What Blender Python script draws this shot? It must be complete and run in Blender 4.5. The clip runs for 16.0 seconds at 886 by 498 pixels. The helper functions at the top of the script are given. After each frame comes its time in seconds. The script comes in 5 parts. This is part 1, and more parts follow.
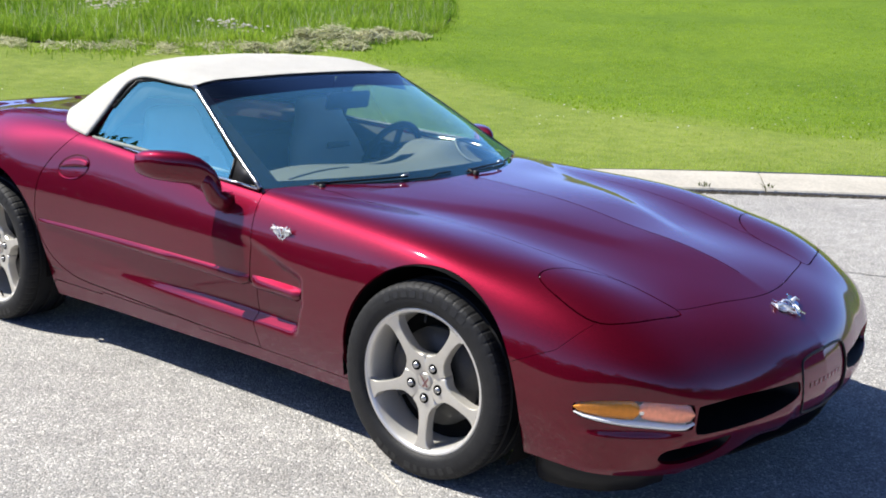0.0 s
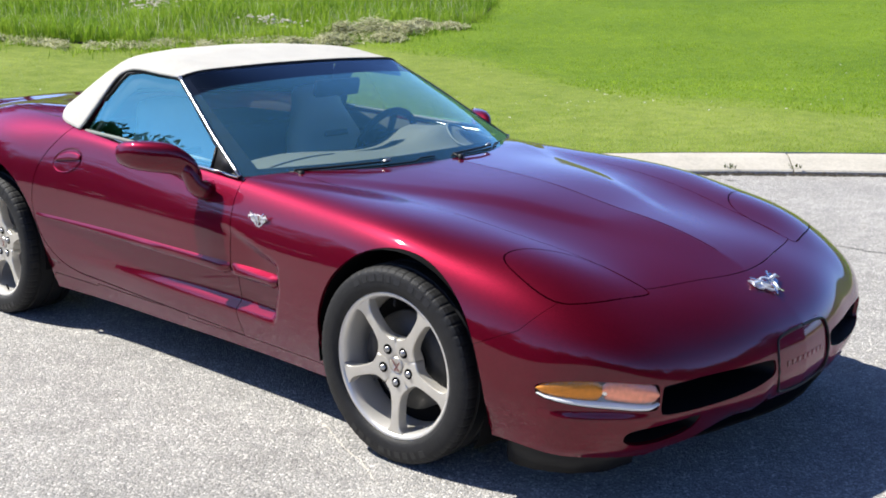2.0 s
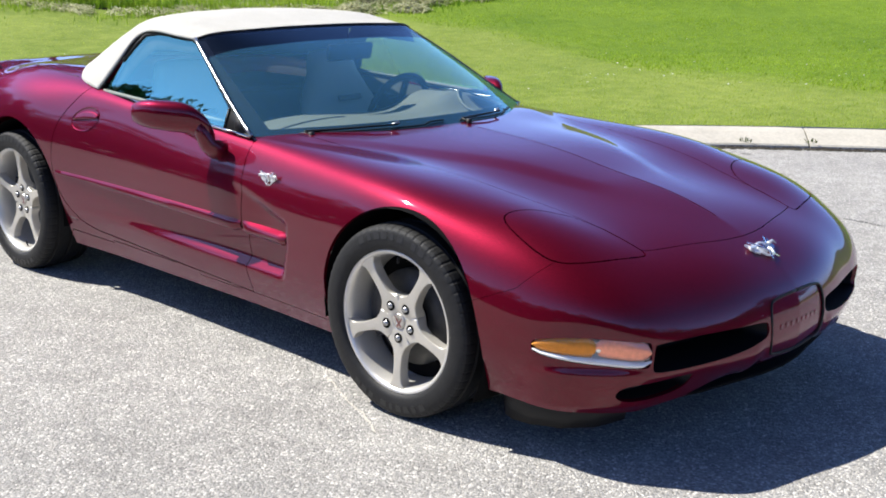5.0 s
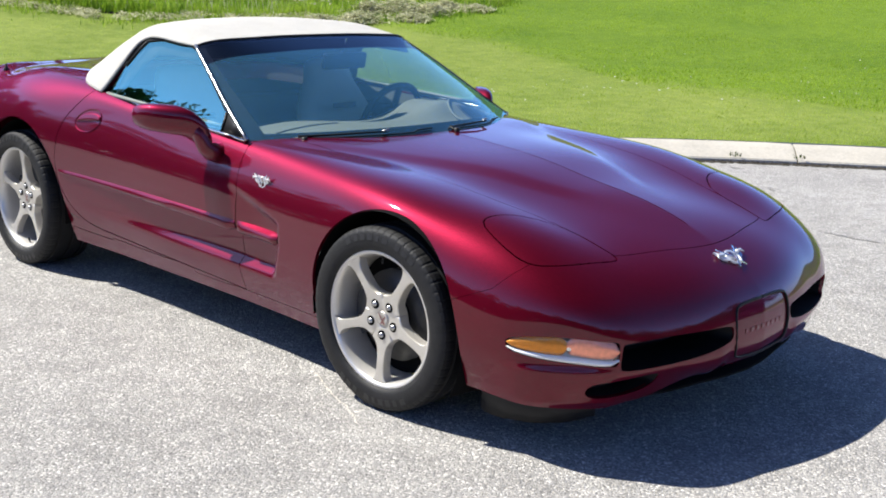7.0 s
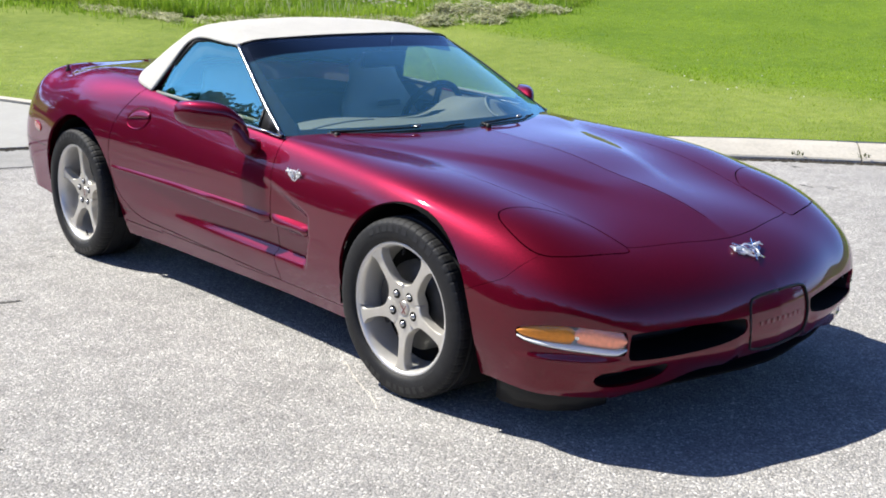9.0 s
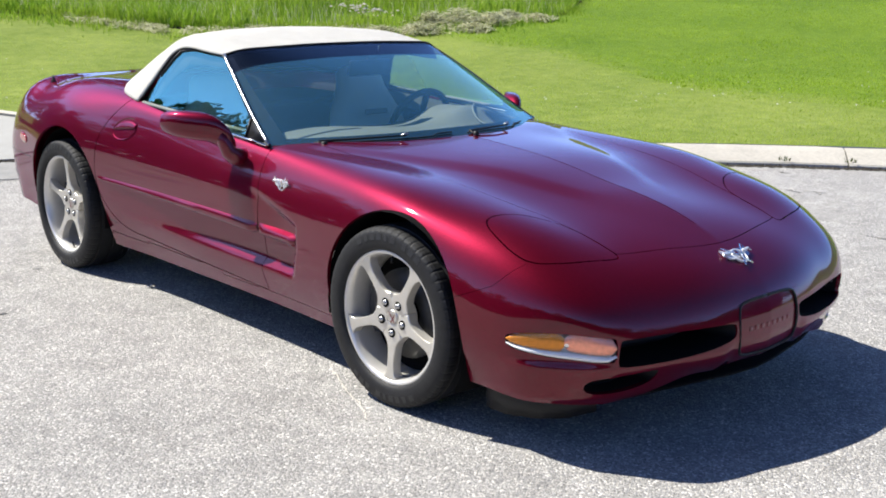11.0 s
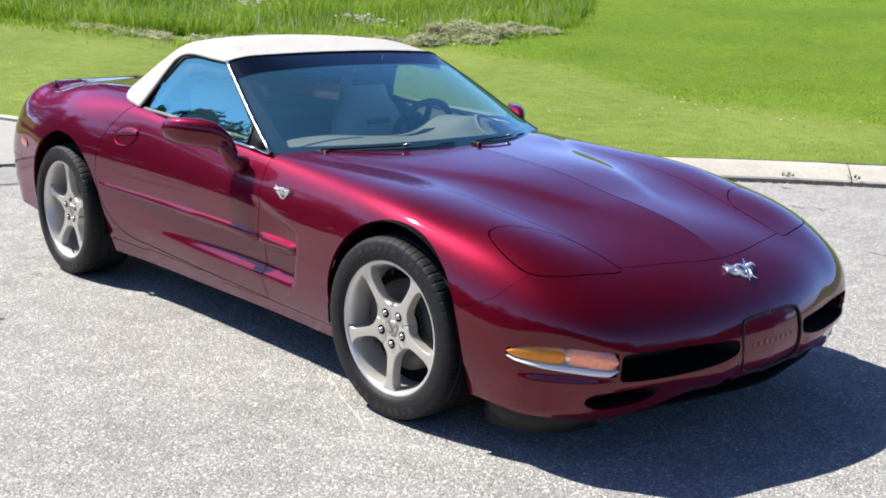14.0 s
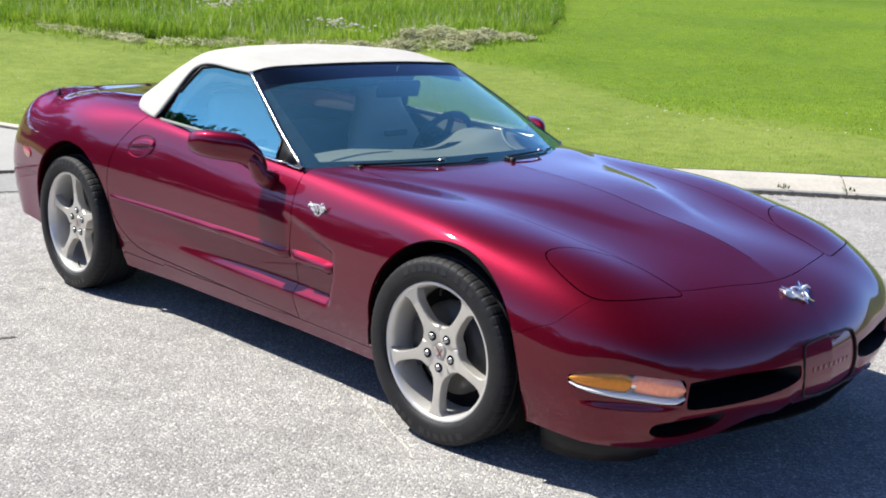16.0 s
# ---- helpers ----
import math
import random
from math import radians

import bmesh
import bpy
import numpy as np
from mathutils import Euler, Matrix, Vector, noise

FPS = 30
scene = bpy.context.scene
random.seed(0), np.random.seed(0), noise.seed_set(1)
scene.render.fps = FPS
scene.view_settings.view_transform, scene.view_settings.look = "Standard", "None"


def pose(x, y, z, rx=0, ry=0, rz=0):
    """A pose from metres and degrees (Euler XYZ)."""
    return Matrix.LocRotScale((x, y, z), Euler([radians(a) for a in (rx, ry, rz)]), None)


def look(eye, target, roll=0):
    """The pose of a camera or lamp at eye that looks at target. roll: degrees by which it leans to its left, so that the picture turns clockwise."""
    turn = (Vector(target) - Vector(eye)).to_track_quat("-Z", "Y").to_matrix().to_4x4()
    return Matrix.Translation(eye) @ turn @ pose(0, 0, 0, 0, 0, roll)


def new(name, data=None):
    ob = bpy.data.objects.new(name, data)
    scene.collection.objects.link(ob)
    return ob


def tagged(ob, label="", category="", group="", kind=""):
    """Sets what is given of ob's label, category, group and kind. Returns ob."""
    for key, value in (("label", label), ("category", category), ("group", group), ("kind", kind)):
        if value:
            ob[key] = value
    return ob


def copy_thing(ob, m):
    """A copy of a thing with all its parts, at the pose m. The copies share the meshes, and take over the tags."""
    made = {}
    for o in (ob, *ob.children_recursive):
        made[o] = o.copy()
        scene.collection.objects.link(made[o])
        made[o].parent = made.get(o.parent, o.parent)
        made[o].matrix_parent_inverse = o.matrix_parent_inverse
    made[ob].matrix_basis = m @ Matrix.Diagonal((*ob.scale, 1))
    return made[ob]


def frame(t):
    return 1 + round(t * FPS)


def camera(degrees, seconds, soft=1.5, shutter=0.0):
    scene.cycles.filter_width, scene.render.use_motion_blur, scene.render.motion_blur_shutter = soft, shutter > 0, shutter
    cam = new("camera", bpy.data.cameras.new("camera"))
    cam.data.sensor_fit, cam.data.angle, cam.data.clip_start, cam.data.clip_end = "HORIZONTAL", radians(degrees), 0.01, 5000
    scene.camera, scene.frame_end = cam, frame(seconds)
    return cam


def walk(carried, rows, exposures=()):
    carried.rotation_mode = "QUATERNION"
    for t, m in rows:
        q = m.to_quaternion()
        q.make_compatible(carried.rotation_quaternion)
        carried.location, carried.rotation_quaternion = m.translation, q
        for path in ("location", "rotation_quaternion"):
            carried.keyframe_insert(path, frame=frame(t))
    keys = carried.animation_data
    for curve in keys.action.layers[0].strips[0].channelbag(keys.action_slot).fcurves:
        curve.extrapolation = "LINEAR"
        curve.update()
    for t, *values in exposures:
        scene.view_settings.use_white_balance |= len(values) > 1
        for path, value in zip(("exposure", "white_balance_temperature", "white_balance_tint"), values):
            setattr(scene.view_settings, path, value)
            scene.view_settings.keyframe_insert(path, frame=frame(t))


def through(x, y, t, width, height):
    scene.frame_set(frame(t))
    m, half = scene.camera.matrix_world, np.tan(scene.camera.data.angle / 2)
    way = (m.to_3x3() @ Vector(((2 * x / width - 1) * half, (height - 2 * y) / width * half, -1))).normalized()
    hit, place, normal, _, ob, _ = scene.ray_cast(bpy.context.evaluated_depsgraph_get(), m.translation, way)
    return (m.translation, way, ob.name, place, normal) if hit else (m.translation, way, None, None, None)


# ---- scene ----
cam = camera(42.8, 16.0, soft=1.85)
PATH = [
    (0, (2.254, -3.467, 1.53), (0.998, -1.973, 1.095), 1.4),
    (0.5, (2.305, -3.428, 1.518), (1.088, -1.894, 1.111), 0.8),
    (1, (2.374, -3.351, 1.513), (1.112, -1.859, 1.087), -0.3),
    (1.5, (2.428, -3.29, 1.503), (1.134, -1.831, 1.059), -0.1),
    (2, (2.453, -3.266, 1.499), (1.123, -1.841, 1.049), -0.4),
    (2.5, (2.466, -3.251, 1.489), (1.138, -1.835, 1.009), 0.0),
    (3, (2.467, -3.239, 1.484), (1.137, -1.826, 0.997), 0.1),
    (3.5, (2.468, -3.232, 1.485), (1.134, -1.827, 0.989), 0.2),
    (4, (2.491, -3.235, 1.481), (1.143, -1.847, 0.974), 0.4),
    (4.2, (2.503, -3.241, 1.476), (1.16, -1.849, 0.968), 0.2),
    (6.3, (2.701, -3.373, 1.484), (1.335, -1.989, 1.015), 0.7),
    (6.5, (2.72, -3.374, 1.491), (1.365, -1.984, 1.008), 0.8),
    (7, (2.737, -3.381, 1.497), (1.382, -1.99, 1.018), 1.5),
    (7.5, (2.796, -3.379, 1.503), (1.341, -2.083, 1.051), 0.5),
    (8, (2.904, -3.314, 1.503), (1.404, -2.082, 1.023), 0.8),
    (8.5, (2.957, -3.291, 1.492), (1.477, -2.031, 1.021), 0.9),
    (9, (2.967, -3.286, 1.488), (1.508, -2.004, 1.01), 0.8),
    (9.2, (2.967, -3.286, 1.482), (1.514, -1.997, 1.006), 0.8),
    (11.5, (2.958, -3.267, 1.482), (1.508, -1.967, 1.027), 0.3),
    (12, (2.959, -3.258, 1.48), (1.507, -1.955, 1.04), 0.3),
    (12.5, (2.957, -3.262, 1.48), (1.514, -1.952, 1.032), 0.6),
    (13, (2.96, -3.265, 1.475), (1.515, -1.958, 1.028), 0.7),
    (13.5, (2.951, -3.272, 1.477), (1.5, -1.966, 1.038), 0.7),
    (14, (2.935, -3.257, 1.474), (1.482, -1.957, 1.031), 1.2),
    (14.5, (2.898, -3.254, 1.473), (1.44, -1.962, 1.021), 1.9),
    (15, (2.827, -3.276, 1.481), (1.379, -1.975, 1.021), 2.2),
    (15.5, (2.729, -3.33, 1.494), (1.311, -1.991, 1.054), 2.2),
    (16, (2.628, -3.402, 1.497), (1.225, -2.045, 1.062), 1.9),
]
walk(cam, [(t, look(eye, target, roll)) for t, eye, target, roll in PATH])

# ---- sky and sun ----
SUN_DIR = Vector((-0.70, -0.36, 1.0)).normalized()      # towards the sun
world = bpy.data.worlds.new("world")
scene.world = world
world.use_nodes = True
wn, wl = world.node_tree.nodes, world.node_tree.links
sky = wn.new("ShaderNodeTexSky")
sky.sky_type = "NISHITA"
sky.sun_disc = False
sky.sun_elevation = math.asin(SUN_DIR.z)
sky.sun_rotation = math.atan2(SUN_DIR.x, SUN_DIR.y)
sky.air_density, sky.dust_density, sky.ozone_density = 1.0, 1.6, 3.0
wn["Background"].inputs["Strength"].default_value = 0.047
clear = wn.new("ShaderNodeMix")               # a deep clear blue
clear.data_type, clear.blend_type = "RGBA", "MULTIPLY"
clear.inputs["Factor"].default_value, clear.inputs["B"].default_value = 1.0, (0.70, 0.87, 1.33, 1)
wl.new(sky.outputs["Color"], clear.inputs["A"])
# a clear sky is brightest towards the horizon and deep overhead
where, part_z, low, square, glow, toned = wn.new("ShaderNodeTexCoord"), wn.new("ShaderNodeSeparateXYZ"), wn.new("ShaderNodeMath"), wn.new("ShaderNodeMath"), wn.new("ShaderNodeMath"), wn.new("ShaderNodeVectorMath")
low.operation, square.operation, glow.operation, toned.operation = "SUBTRACT", "POWER", "MULTIPLY_ADD", "SCALE"
low.use_clamp = True
wl.new(where.outputs["Generated"], part_z.inputs["Vector"])
low.inputs[0].default_value = 1.0
wl.new(part_z.outputs["Z"], low.inputs[1])
wl.new(low.outputs[0], square.inputs[0])
square.inputs[1].default_value, glow.inputs[1].default_value, glow.inputs[2].default_value = 2.0, 5.2, 0.36
wl.new(square.outputs[0], glow.inputs[0])
wl.new(clear.outputs["Result"], toned.inputs[0])
wl.new(glow.outputs[0], toned.inputs["Scale"])
wl.new(toned.outputs["Vector"], wn["Background"].inputs["Color"])
sun_data = bpy.data.lights.new("sun", "SUN")
sun_data.energy, sun_data.angle, sun_data.color = 5.15, radians(0.55), (1.0, 0.965, 0.885)
sun_ob = new("sun", sun_data)
sun_ob.matrix_world = look(SUN_DIR * 50, (0, 0, 0))
scene.view_settings.exposure = 0.68

# ---- materials ----
def mat(name):
    m = bpy.data.materials.new(name)
    m.use_nodes = True
    return m, m.node_tree.nodes, m.node_tree.links, m.node_tree.nodes["Principled BSDF"]


def plain(name, colour, rough=0.5, metal=0.0, vary=0.12, scale=30.0, bump=0.0, bump_scale=200.0, coat=0.0, spec=0.5):
    """A surface of one colour with grain at two scales and a little relief."""
    m, n, l, b = mat(name)
    tc = n.new("ShaderNodeTexCoord")
    na, nb = n.new("ShaderNodeTexNoise"), n.new("ShaderNodeTexNoise")
    na.inputs["Scale"].default_value, nb.inputs["Scale"].default_value = scale, scale * 9
    na.inputs["Detail"].default_value = 5
    l.new(tc.outputs["Object"], na.inputs["Vector"]), l.new(tc.outputs["Object"], nb.inputs["Vector"])
    add = n.new("ShaderNodeMath")
    add.operation = "ADD"
    l.new(na.outputs["Fac"], add.inputs[0]), l.new(nb.outputs["Fac"], add.inputs[1])
    r = n.new("ShaderNodeMapRange")
    r.inputs["From Min"].default_value, r.inputs["From Max"].default_value = 0.6, 1.4
    r.inputs["To Min"].default_value, r.inputs["To Max"].default_value = 1 - vary, 1 + vary
    l.new(add.outputs[0], r.inputs["Value"])
    mx = n.new("ShaderNodeVectorMath")
    mx.operation = "SCALE"
    mx.inputs[0].default_value = colour
    l.new(r.outputs["Result"], mx.inputs["Scale"])
    l.new(mx.outputs["Vector"], b.inputs["Base Color"])
    b.inputs["Roughness"].default_value, b.inputs["Metallic"].default_value = rough, metal
    b.inputs["Coat Weight"].default_value, b.inputs["Coat Roughness"].default_value = coat, 0.03
    b.inputs["Specular IOR Level"].default_value = spec
    if bump:
        nc, bp = n.new("ShaderNodeTexNoise"), n.new("ShaderNodeBump")
        nc.inputs["Scale"].default_value, nc.inputs["Detail"].default_value = bump_scale, 4
        l.new(tc.outputs["Object"], nc.inputs["Vector"])
        bp.inputs["Strength"].default_value, bp.inputs["Distance"].default_value = bump, 0.004
        l.new(nc.outputs["Fac"], bp.inputs["Height"]), l.new(bp.outputs["Normal"], b.inputs["Normal"])
    return m


def car_paint():
    """Dark red metallic paint under clear lacquer, with fine flake."""
    m, n, l, b = mat("red_metallic_paint")
    tc, fl = n.new("ShaderNodeTexCoord"), n.new("ShaderNodeTexVoronoi")
    fl.inputs["Scale"].default_value = 900
    l.new(tc.outputs["Object"], fl.inputs["Vector"])
    ramp = n.new("ShaderNodeMix")
    ramp.data_type = "RGBA"
    ramp.inputs["A"].default_value, ramp.inputs["B"].default_value = (0.088, 0.0012, 0.0070, 1), (0.166, 0.0024, 0.0150, 1)
    sep = n.new("ShaderNodeSeparateColor")
    l.new(fl.outputs["Color"], sep.inputs["Color"])
    l.new(sep.outputs["Red"], ramp.inputs["Factor"])
    l.new(ramp.outputs["Result"], b.inputs["Base Color"])
    b.inputs["Metallic"].default_value, b.inputs["Roughness"].default_value = 0.64, 0.46
    b.inputs["Coat Weight"].default_value, b.inputs["Coat Roughness"].default_value, b.inputs["Coat IOR"].default_value = 1.0, 0.04, 1.47
    b.inputs["Specular IOR Level"].default_value = 0.1
    b.inputs["Specular Tint"].default_value = (0.7, 0.42, 1.0, 1)
    return m


def glass(name, tint, straight=0.06, rough=0.0, gloss=(0.95, 0.97, 1.0), haze=None):
    """Thin window glass: tinted see-through, with gloss that grows at a slant. straight: its gloss seen square on. The
    last argument is a diffuse colour: sky haze painted onto the glass.
    """
    m, n, l, b = mat(name)
    n.remove(b)
    tr, gl, lw, mx = n.new("ShaderNodeBsdfTransparent"), n.new("ShaderNodeBsdfGlossy"), n.new("ShaderNodeLayerWeight"), n.new("ShaderNodeMixShader")
    tr.inputs["Color"].default_value = (*tint, 1)
    gl.inputs["Roughness"].default_value = rough
    gl.inputs["Color"].default_value = (*gloss, 1)
    lw.inputs["Blend"].default_value = 0.5
    pw, ad = n.new("ShaderNodeMath"), n.new("ShaderNodeMath")
    pw.operation, ad.operation = "POWER", "MULTIPLY_ADD"
    l.new(lw.outputs["Facing"], pw.inputs[0])
    pw.inputs[1].default_value = 5.5
    l.new(pw.outputs[0], ad.inputs[0])
    ad.inputs[1].default_value, ad.inputs[2].default_value = (1 - straight) * .30, straight
    l.new(ad.outputs[0], mx.inputs["Fac"])
    l.new(tr.outputs["BSDF"], mx.inputs[1]), l.new(gl.outputs["BSDF"], mx.inputs[2])
    # a thin, uneven diffuse layer paints the haze of sky light on the pane
    if haze:
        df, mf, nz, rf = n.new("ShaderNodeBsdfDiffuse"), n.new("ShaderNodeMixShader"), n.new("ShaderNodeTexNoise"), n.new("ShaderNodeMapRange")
        df.inputs["Color"].default_value = (*haze, 1)
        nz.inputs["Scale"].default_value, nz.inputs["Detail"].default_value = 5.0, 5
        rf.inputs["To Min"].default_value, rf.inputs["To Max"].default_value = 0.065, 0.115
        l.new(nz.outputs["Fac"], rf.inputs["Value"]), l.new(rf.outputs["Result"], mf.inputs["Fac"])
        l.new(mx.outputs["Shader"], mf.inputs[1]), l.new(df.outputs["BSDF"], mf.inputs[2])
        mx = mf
    l.new(mx.outputs["Shader"], n["Material Output"].inputs["Surface"])
    return m


def asphalt():
    """Worn asphalt: pale and dark stones in grey binder, with broad stains."""
    m, n, l, b = mat("asphalt")
    tc = n.new("ShaderNodeTexCoord")
    v1, v2, big, mid = n.new("ShaderNodeTexVoronoi"), n.new("ShaderNodeTexVoronoi"), n.new("ShaderNodeTexNoise"), n.new("ShaderNodeTexNoise")
    v1.inputs["Scale"].default_value, v2.inputs["Scale"].default_value = 140, 330
    big.inputs["Scale"].default_value, mid.inputs["Scale"].default_value = 0.9, 7
    big.inputs["Detail"].default_value = mid.inputs["Detail"].default_value = 6
    for t in (v1, v2, big, mid):
        l.new(tc.outputs["Object"], t.inputs["Vector"])
    sep, r1 = n.new("ShaderNodeSeparateColor"), n.new("ShaderNodeValToRGB")
    l.new(v1.outputs["Color"], sep.inputs["Color"])
    e = r1.color_ramp.elements
    e[0].position, e[0].color = 0.0, (0.17, 0.166, 0.16, 1)
    e[1].position, e[1].color = 1.0, (0.66, 0.63, 0.59, 1)
    for pos, c in ((.25, (0.265, 0.258, 0.248)), (.62, (0.315, 0.307, 0.29)), (.84, (0.37, 0.35, 0.325)), (.93, (0.50, 0.48, 0.455))):
        q = e.new(pos)
        q.color = (*c, 1)
    l.new(sep.outputs["Red"], r1.inputs["Fac"])
    sep2, r2 = n.new("ShaderNodeSeparateColor"), n.new("ShaderNodeMapRange")
    l.new(v2.outputs["Color"], sep2.inputs["Color"])
    l.new(sep2.outputs["Green"], r2.inputs["Value"])
    r2.inputs["To Min"].default_value, r2.inputs["To Max"].default_value = 0.72, 1.28
    r3 = n.new("ShaderNodeMapRange")
    add = n.new("ShaderNodeMath")
    add.operation = "ADD"
    l.new(big.outputs["Fac"], add.inputs[0]), l.new(mid.outputs["Fac"], add.inputs[1])
    l.new(add.outputs[0], r3.inputs["Value"])
    r3.inputs["From Min"].default_value, r3.inputs["From Max"].default_value = 0.7, 1.3
    r3.inputs["To Min"].default_value, r3.inputs["To Max"].default_value = 0.85, 1.22
    mul = n.new("ShaderNodeMath")
    mul.operation = "MULTIPLY"
    l.new(r2.outputs["Result"], mul.inputs[0]), l.new(r3.outputs["Result"], mul.inputs[1])
    sc = n.new("ShaderNodeVectorMath")
    sc.operation = "SCALE"
    l.new(r1.outputs["Color"], sc.inputs[0]), l.new(mul.outputs[0], sc.inputs["Scale"])
    l.new(sc.outputs["Vector"], b.inputs["Base Color"])
    b.inputs["Roughness"].default_value = 0.88
    bp = n.new("ShaderNodeBump")
    bp.inputs["Strength"].default_value, bp.inputs["Distance"].default_value = 0.95, 0.004
    l.new(v1.outputs["Distance"], bp.inputs["Height"])
    bp.invert = True
    l.new(bp.outputs["Normal"], b.inputs["Normal"])
    return m


def leafy(name, dark, light, scale, rough=0.6, through=0.25, mown=None):
    """Grass or leaves: colour drifts over metres and from blade to blade; some light comes through."""
    m, n, l, b = mat(name)
    tc, na, nb, geo = n.new("ShaderNodeTexCoord"), n.new("ShaderNodeTexNoise"), n.new("ShaderNodeTexNoise"), n.new("ShaderNodeNewGeometry")
    na.inputs["Scale"].default_value, nb.inputs["Scale"].default_value = scale, scale * 14
    na.inputs["Detail"].default_value = nb.inputs["Detail"].default_value = 4
    l.new(tc.outputs["Object"], na.inputs["Vector"]), l.new(tc.outputs["Object"], nb.inputs["Vector"])
    s1, s2 = n.new("ShaderNodeMath"), n.new("ShaderNodeMath")
    s1.operation, s2.operation = "ADD", "MULTIPLY_ADD"
    l.new(na.outputs["Fac"], s1.inputs[0]), l.new(nb.outputs["Fac"], s1.inputs[1])
    l.new(geo.outputs["Random Per Island"], s2.inputs[0])
    s2.inputs[1].default_value = 0.5
    l.new(s1.outputs[0], s2.inputs[2])
    r = n.new("ShaderNodeMapRange")
    r.inputs["From Min"].default_value, r.inputs["From Max"].default_value = 0.90, 1.56
    l.new(s2.outputs[0], r.inputs["Value"])
    mx = n.new("ShaderNodeMix")
    mx.data_type = "RGBA"
    mx.inputs["A"].default_value, mx.inputs["B"].default_value = (*dark, 1), (*light, 1)
    l.new(r.outputs["Result"], mx.inputs["Factor"])
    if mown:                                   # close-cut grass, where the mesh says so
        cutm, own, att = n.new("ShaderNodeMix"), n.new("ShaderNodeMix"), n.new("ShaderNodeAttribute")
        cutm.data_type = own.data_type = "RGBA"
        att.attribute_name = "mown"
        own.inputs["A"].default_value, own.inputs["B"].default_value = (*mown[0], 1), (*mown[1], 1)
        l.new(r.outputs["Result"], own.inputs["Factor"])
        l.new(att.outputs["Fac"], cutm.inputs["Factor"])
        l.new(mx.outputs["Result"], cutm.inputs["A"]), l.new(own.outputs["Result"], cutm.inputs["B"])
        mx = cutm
    l.new(mx.outputs["Result"], b.inputs["Base Color"])
    b.inputs["Roughness"].default_value, b.inputs["Specular IOR Level"].default_value = rough, 0.15
    if through:
        tl, ms = n.new("ShaderNodeBsdfTranslucent"), n.new("ShaderNodeMixShader")
        l.new(mx.outputs["Result"], tl.inputs["Color"])
        ms.inputs["Fac"].default_value = through
        l.new(b.outputs["BSDF"], ms.inputs[1]), l.new(tl.outputs["BSDF"], ms.inputs[2])
        l.new(ms.outputs["Shader"], n["Material Output"].inputs["Surface"])
    else:
        bp, nc = n.new("ShaderNodeBump"), n.new("ShaderNodeTexNoise")
        nc.inputs["Scale"].default_value, nc.inputs["Detail"].default_value = 55, 6
        l.new(tc.outputs["Object"], nc.inputs["Vector"])
        bp.inputs["Strength"].default_value, bp.inputs["Distance"].default_value = 0.9, 0.02
        l.new(nc.outputs["Fac"], bp.inputs["Height"]), l.new(bp.outputs["Normal"], b.inputs["Normal"])
    return m


PAINT = car_paint()
RUBBER = plain("tyre_rubber", (0.015, 0.015, 0.0155), 0.62, vary=0.35, bump=0.3, bump_scale=120, spec=0.3)
BLACK = plain("black_plastic", (0.008, 0.008, 0.009), 0.5, spec=0.3)
DARK = plain("dark_underbody", (0.005, 0.005, 0.005), 0.9, spec=0.1)
SILVER = plain("silver_wheel_paint", (0.63, 0.60, 0.54), 0.32, metal=0.55, vary=0.06)
CHROME = plain("chrome", (0.80, 0.80, 0.80), 0.10, metal=1.0, vary=0.02)
CANVAS = plain("soft_top_canvas", (0.49, 0.475, 0.435), 0.95, vary=0.07, scale=12, bump=0.35, bump_scale=700)
# the windscreen's last colour is bluish sky haze, painted on
GLASS = glass("clear_glass", (0.86, 1.0, 0.94), 0.31, gloss=(0.66, 1.0, 0.95), haze=(0.11, 0.40, 0.72))
SIDE_GLASS = glass("side_glass", (0.72, 0.90, 0.82), 0.36, gloss=(0.40, 0.96, 0.88))
TINT = glass("tinted_glass", (0.30, 0.38, 0.66), 0.16, gloss=(0.75, 0.9, 1.0))
ASPHALT = asphalt()
CONCRETE = plain("kerb_concrete", (0.47, 0.44, 0.38), 0.9, vary=0.16, scale=4, bump=0.5, bump_scale=80)
GUTTER = plain("gutter_concrete", (0.27, 0.265, 0.25), 0.9, vary=0.22, scale=6, bump=0.4, bump_scale=90)
SLAB = plain("slab_concrete", (0.345, 0.34, 0.32), 0.9, vary=0.08, scale=2, bump=0.3, bump_scale=90)
BANK = leafy("bank_blades", (0.27, 0.41, 0.026), (0.42, 0.55, 0.060), 0.35, 0.6, 0.55)
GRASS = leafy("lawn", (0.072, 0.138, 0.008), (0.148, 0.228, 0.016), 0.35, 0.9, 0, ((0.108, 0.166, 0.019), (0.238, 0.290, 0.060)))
BLADE = leafy("lawn_blades", (0.32, 0.44, 0.045), (0.52, 0.62, 0.12), 0.22, 0.6, 0.5)
TALL = leafy("meadow_blades", (0.12, 0.25, 0.014), (0.37, 0.50, 0.055), 0.6, 0.55, 0.45)
WEED = leafy("weed_leaves", (0.03, 0.05, 0.01), (0.09, 0.12, 0.03), 3.0, 0.6, 0.2)
LEAF = leafy("tree_leaves", (0.018, 0.045, 0.008), (0.060, 0.110, 0.020), 0.4, 0.6, 0.2)
BARK = plain("bark", (0.10, 0.075, 0.055), 0.95, vary=0.3, bump=0.8, bump_scale=20)
STRAW = leafy("dry_straw", (0.20, 0.23, 0.09), (0.70, 0.68, 0.47), 3.0, 0.9, 0.45)
BARREL = plain("silver_barrel", (0.68, 0.66, 0.62), 0.33, metal=0.5, vary=0.05)
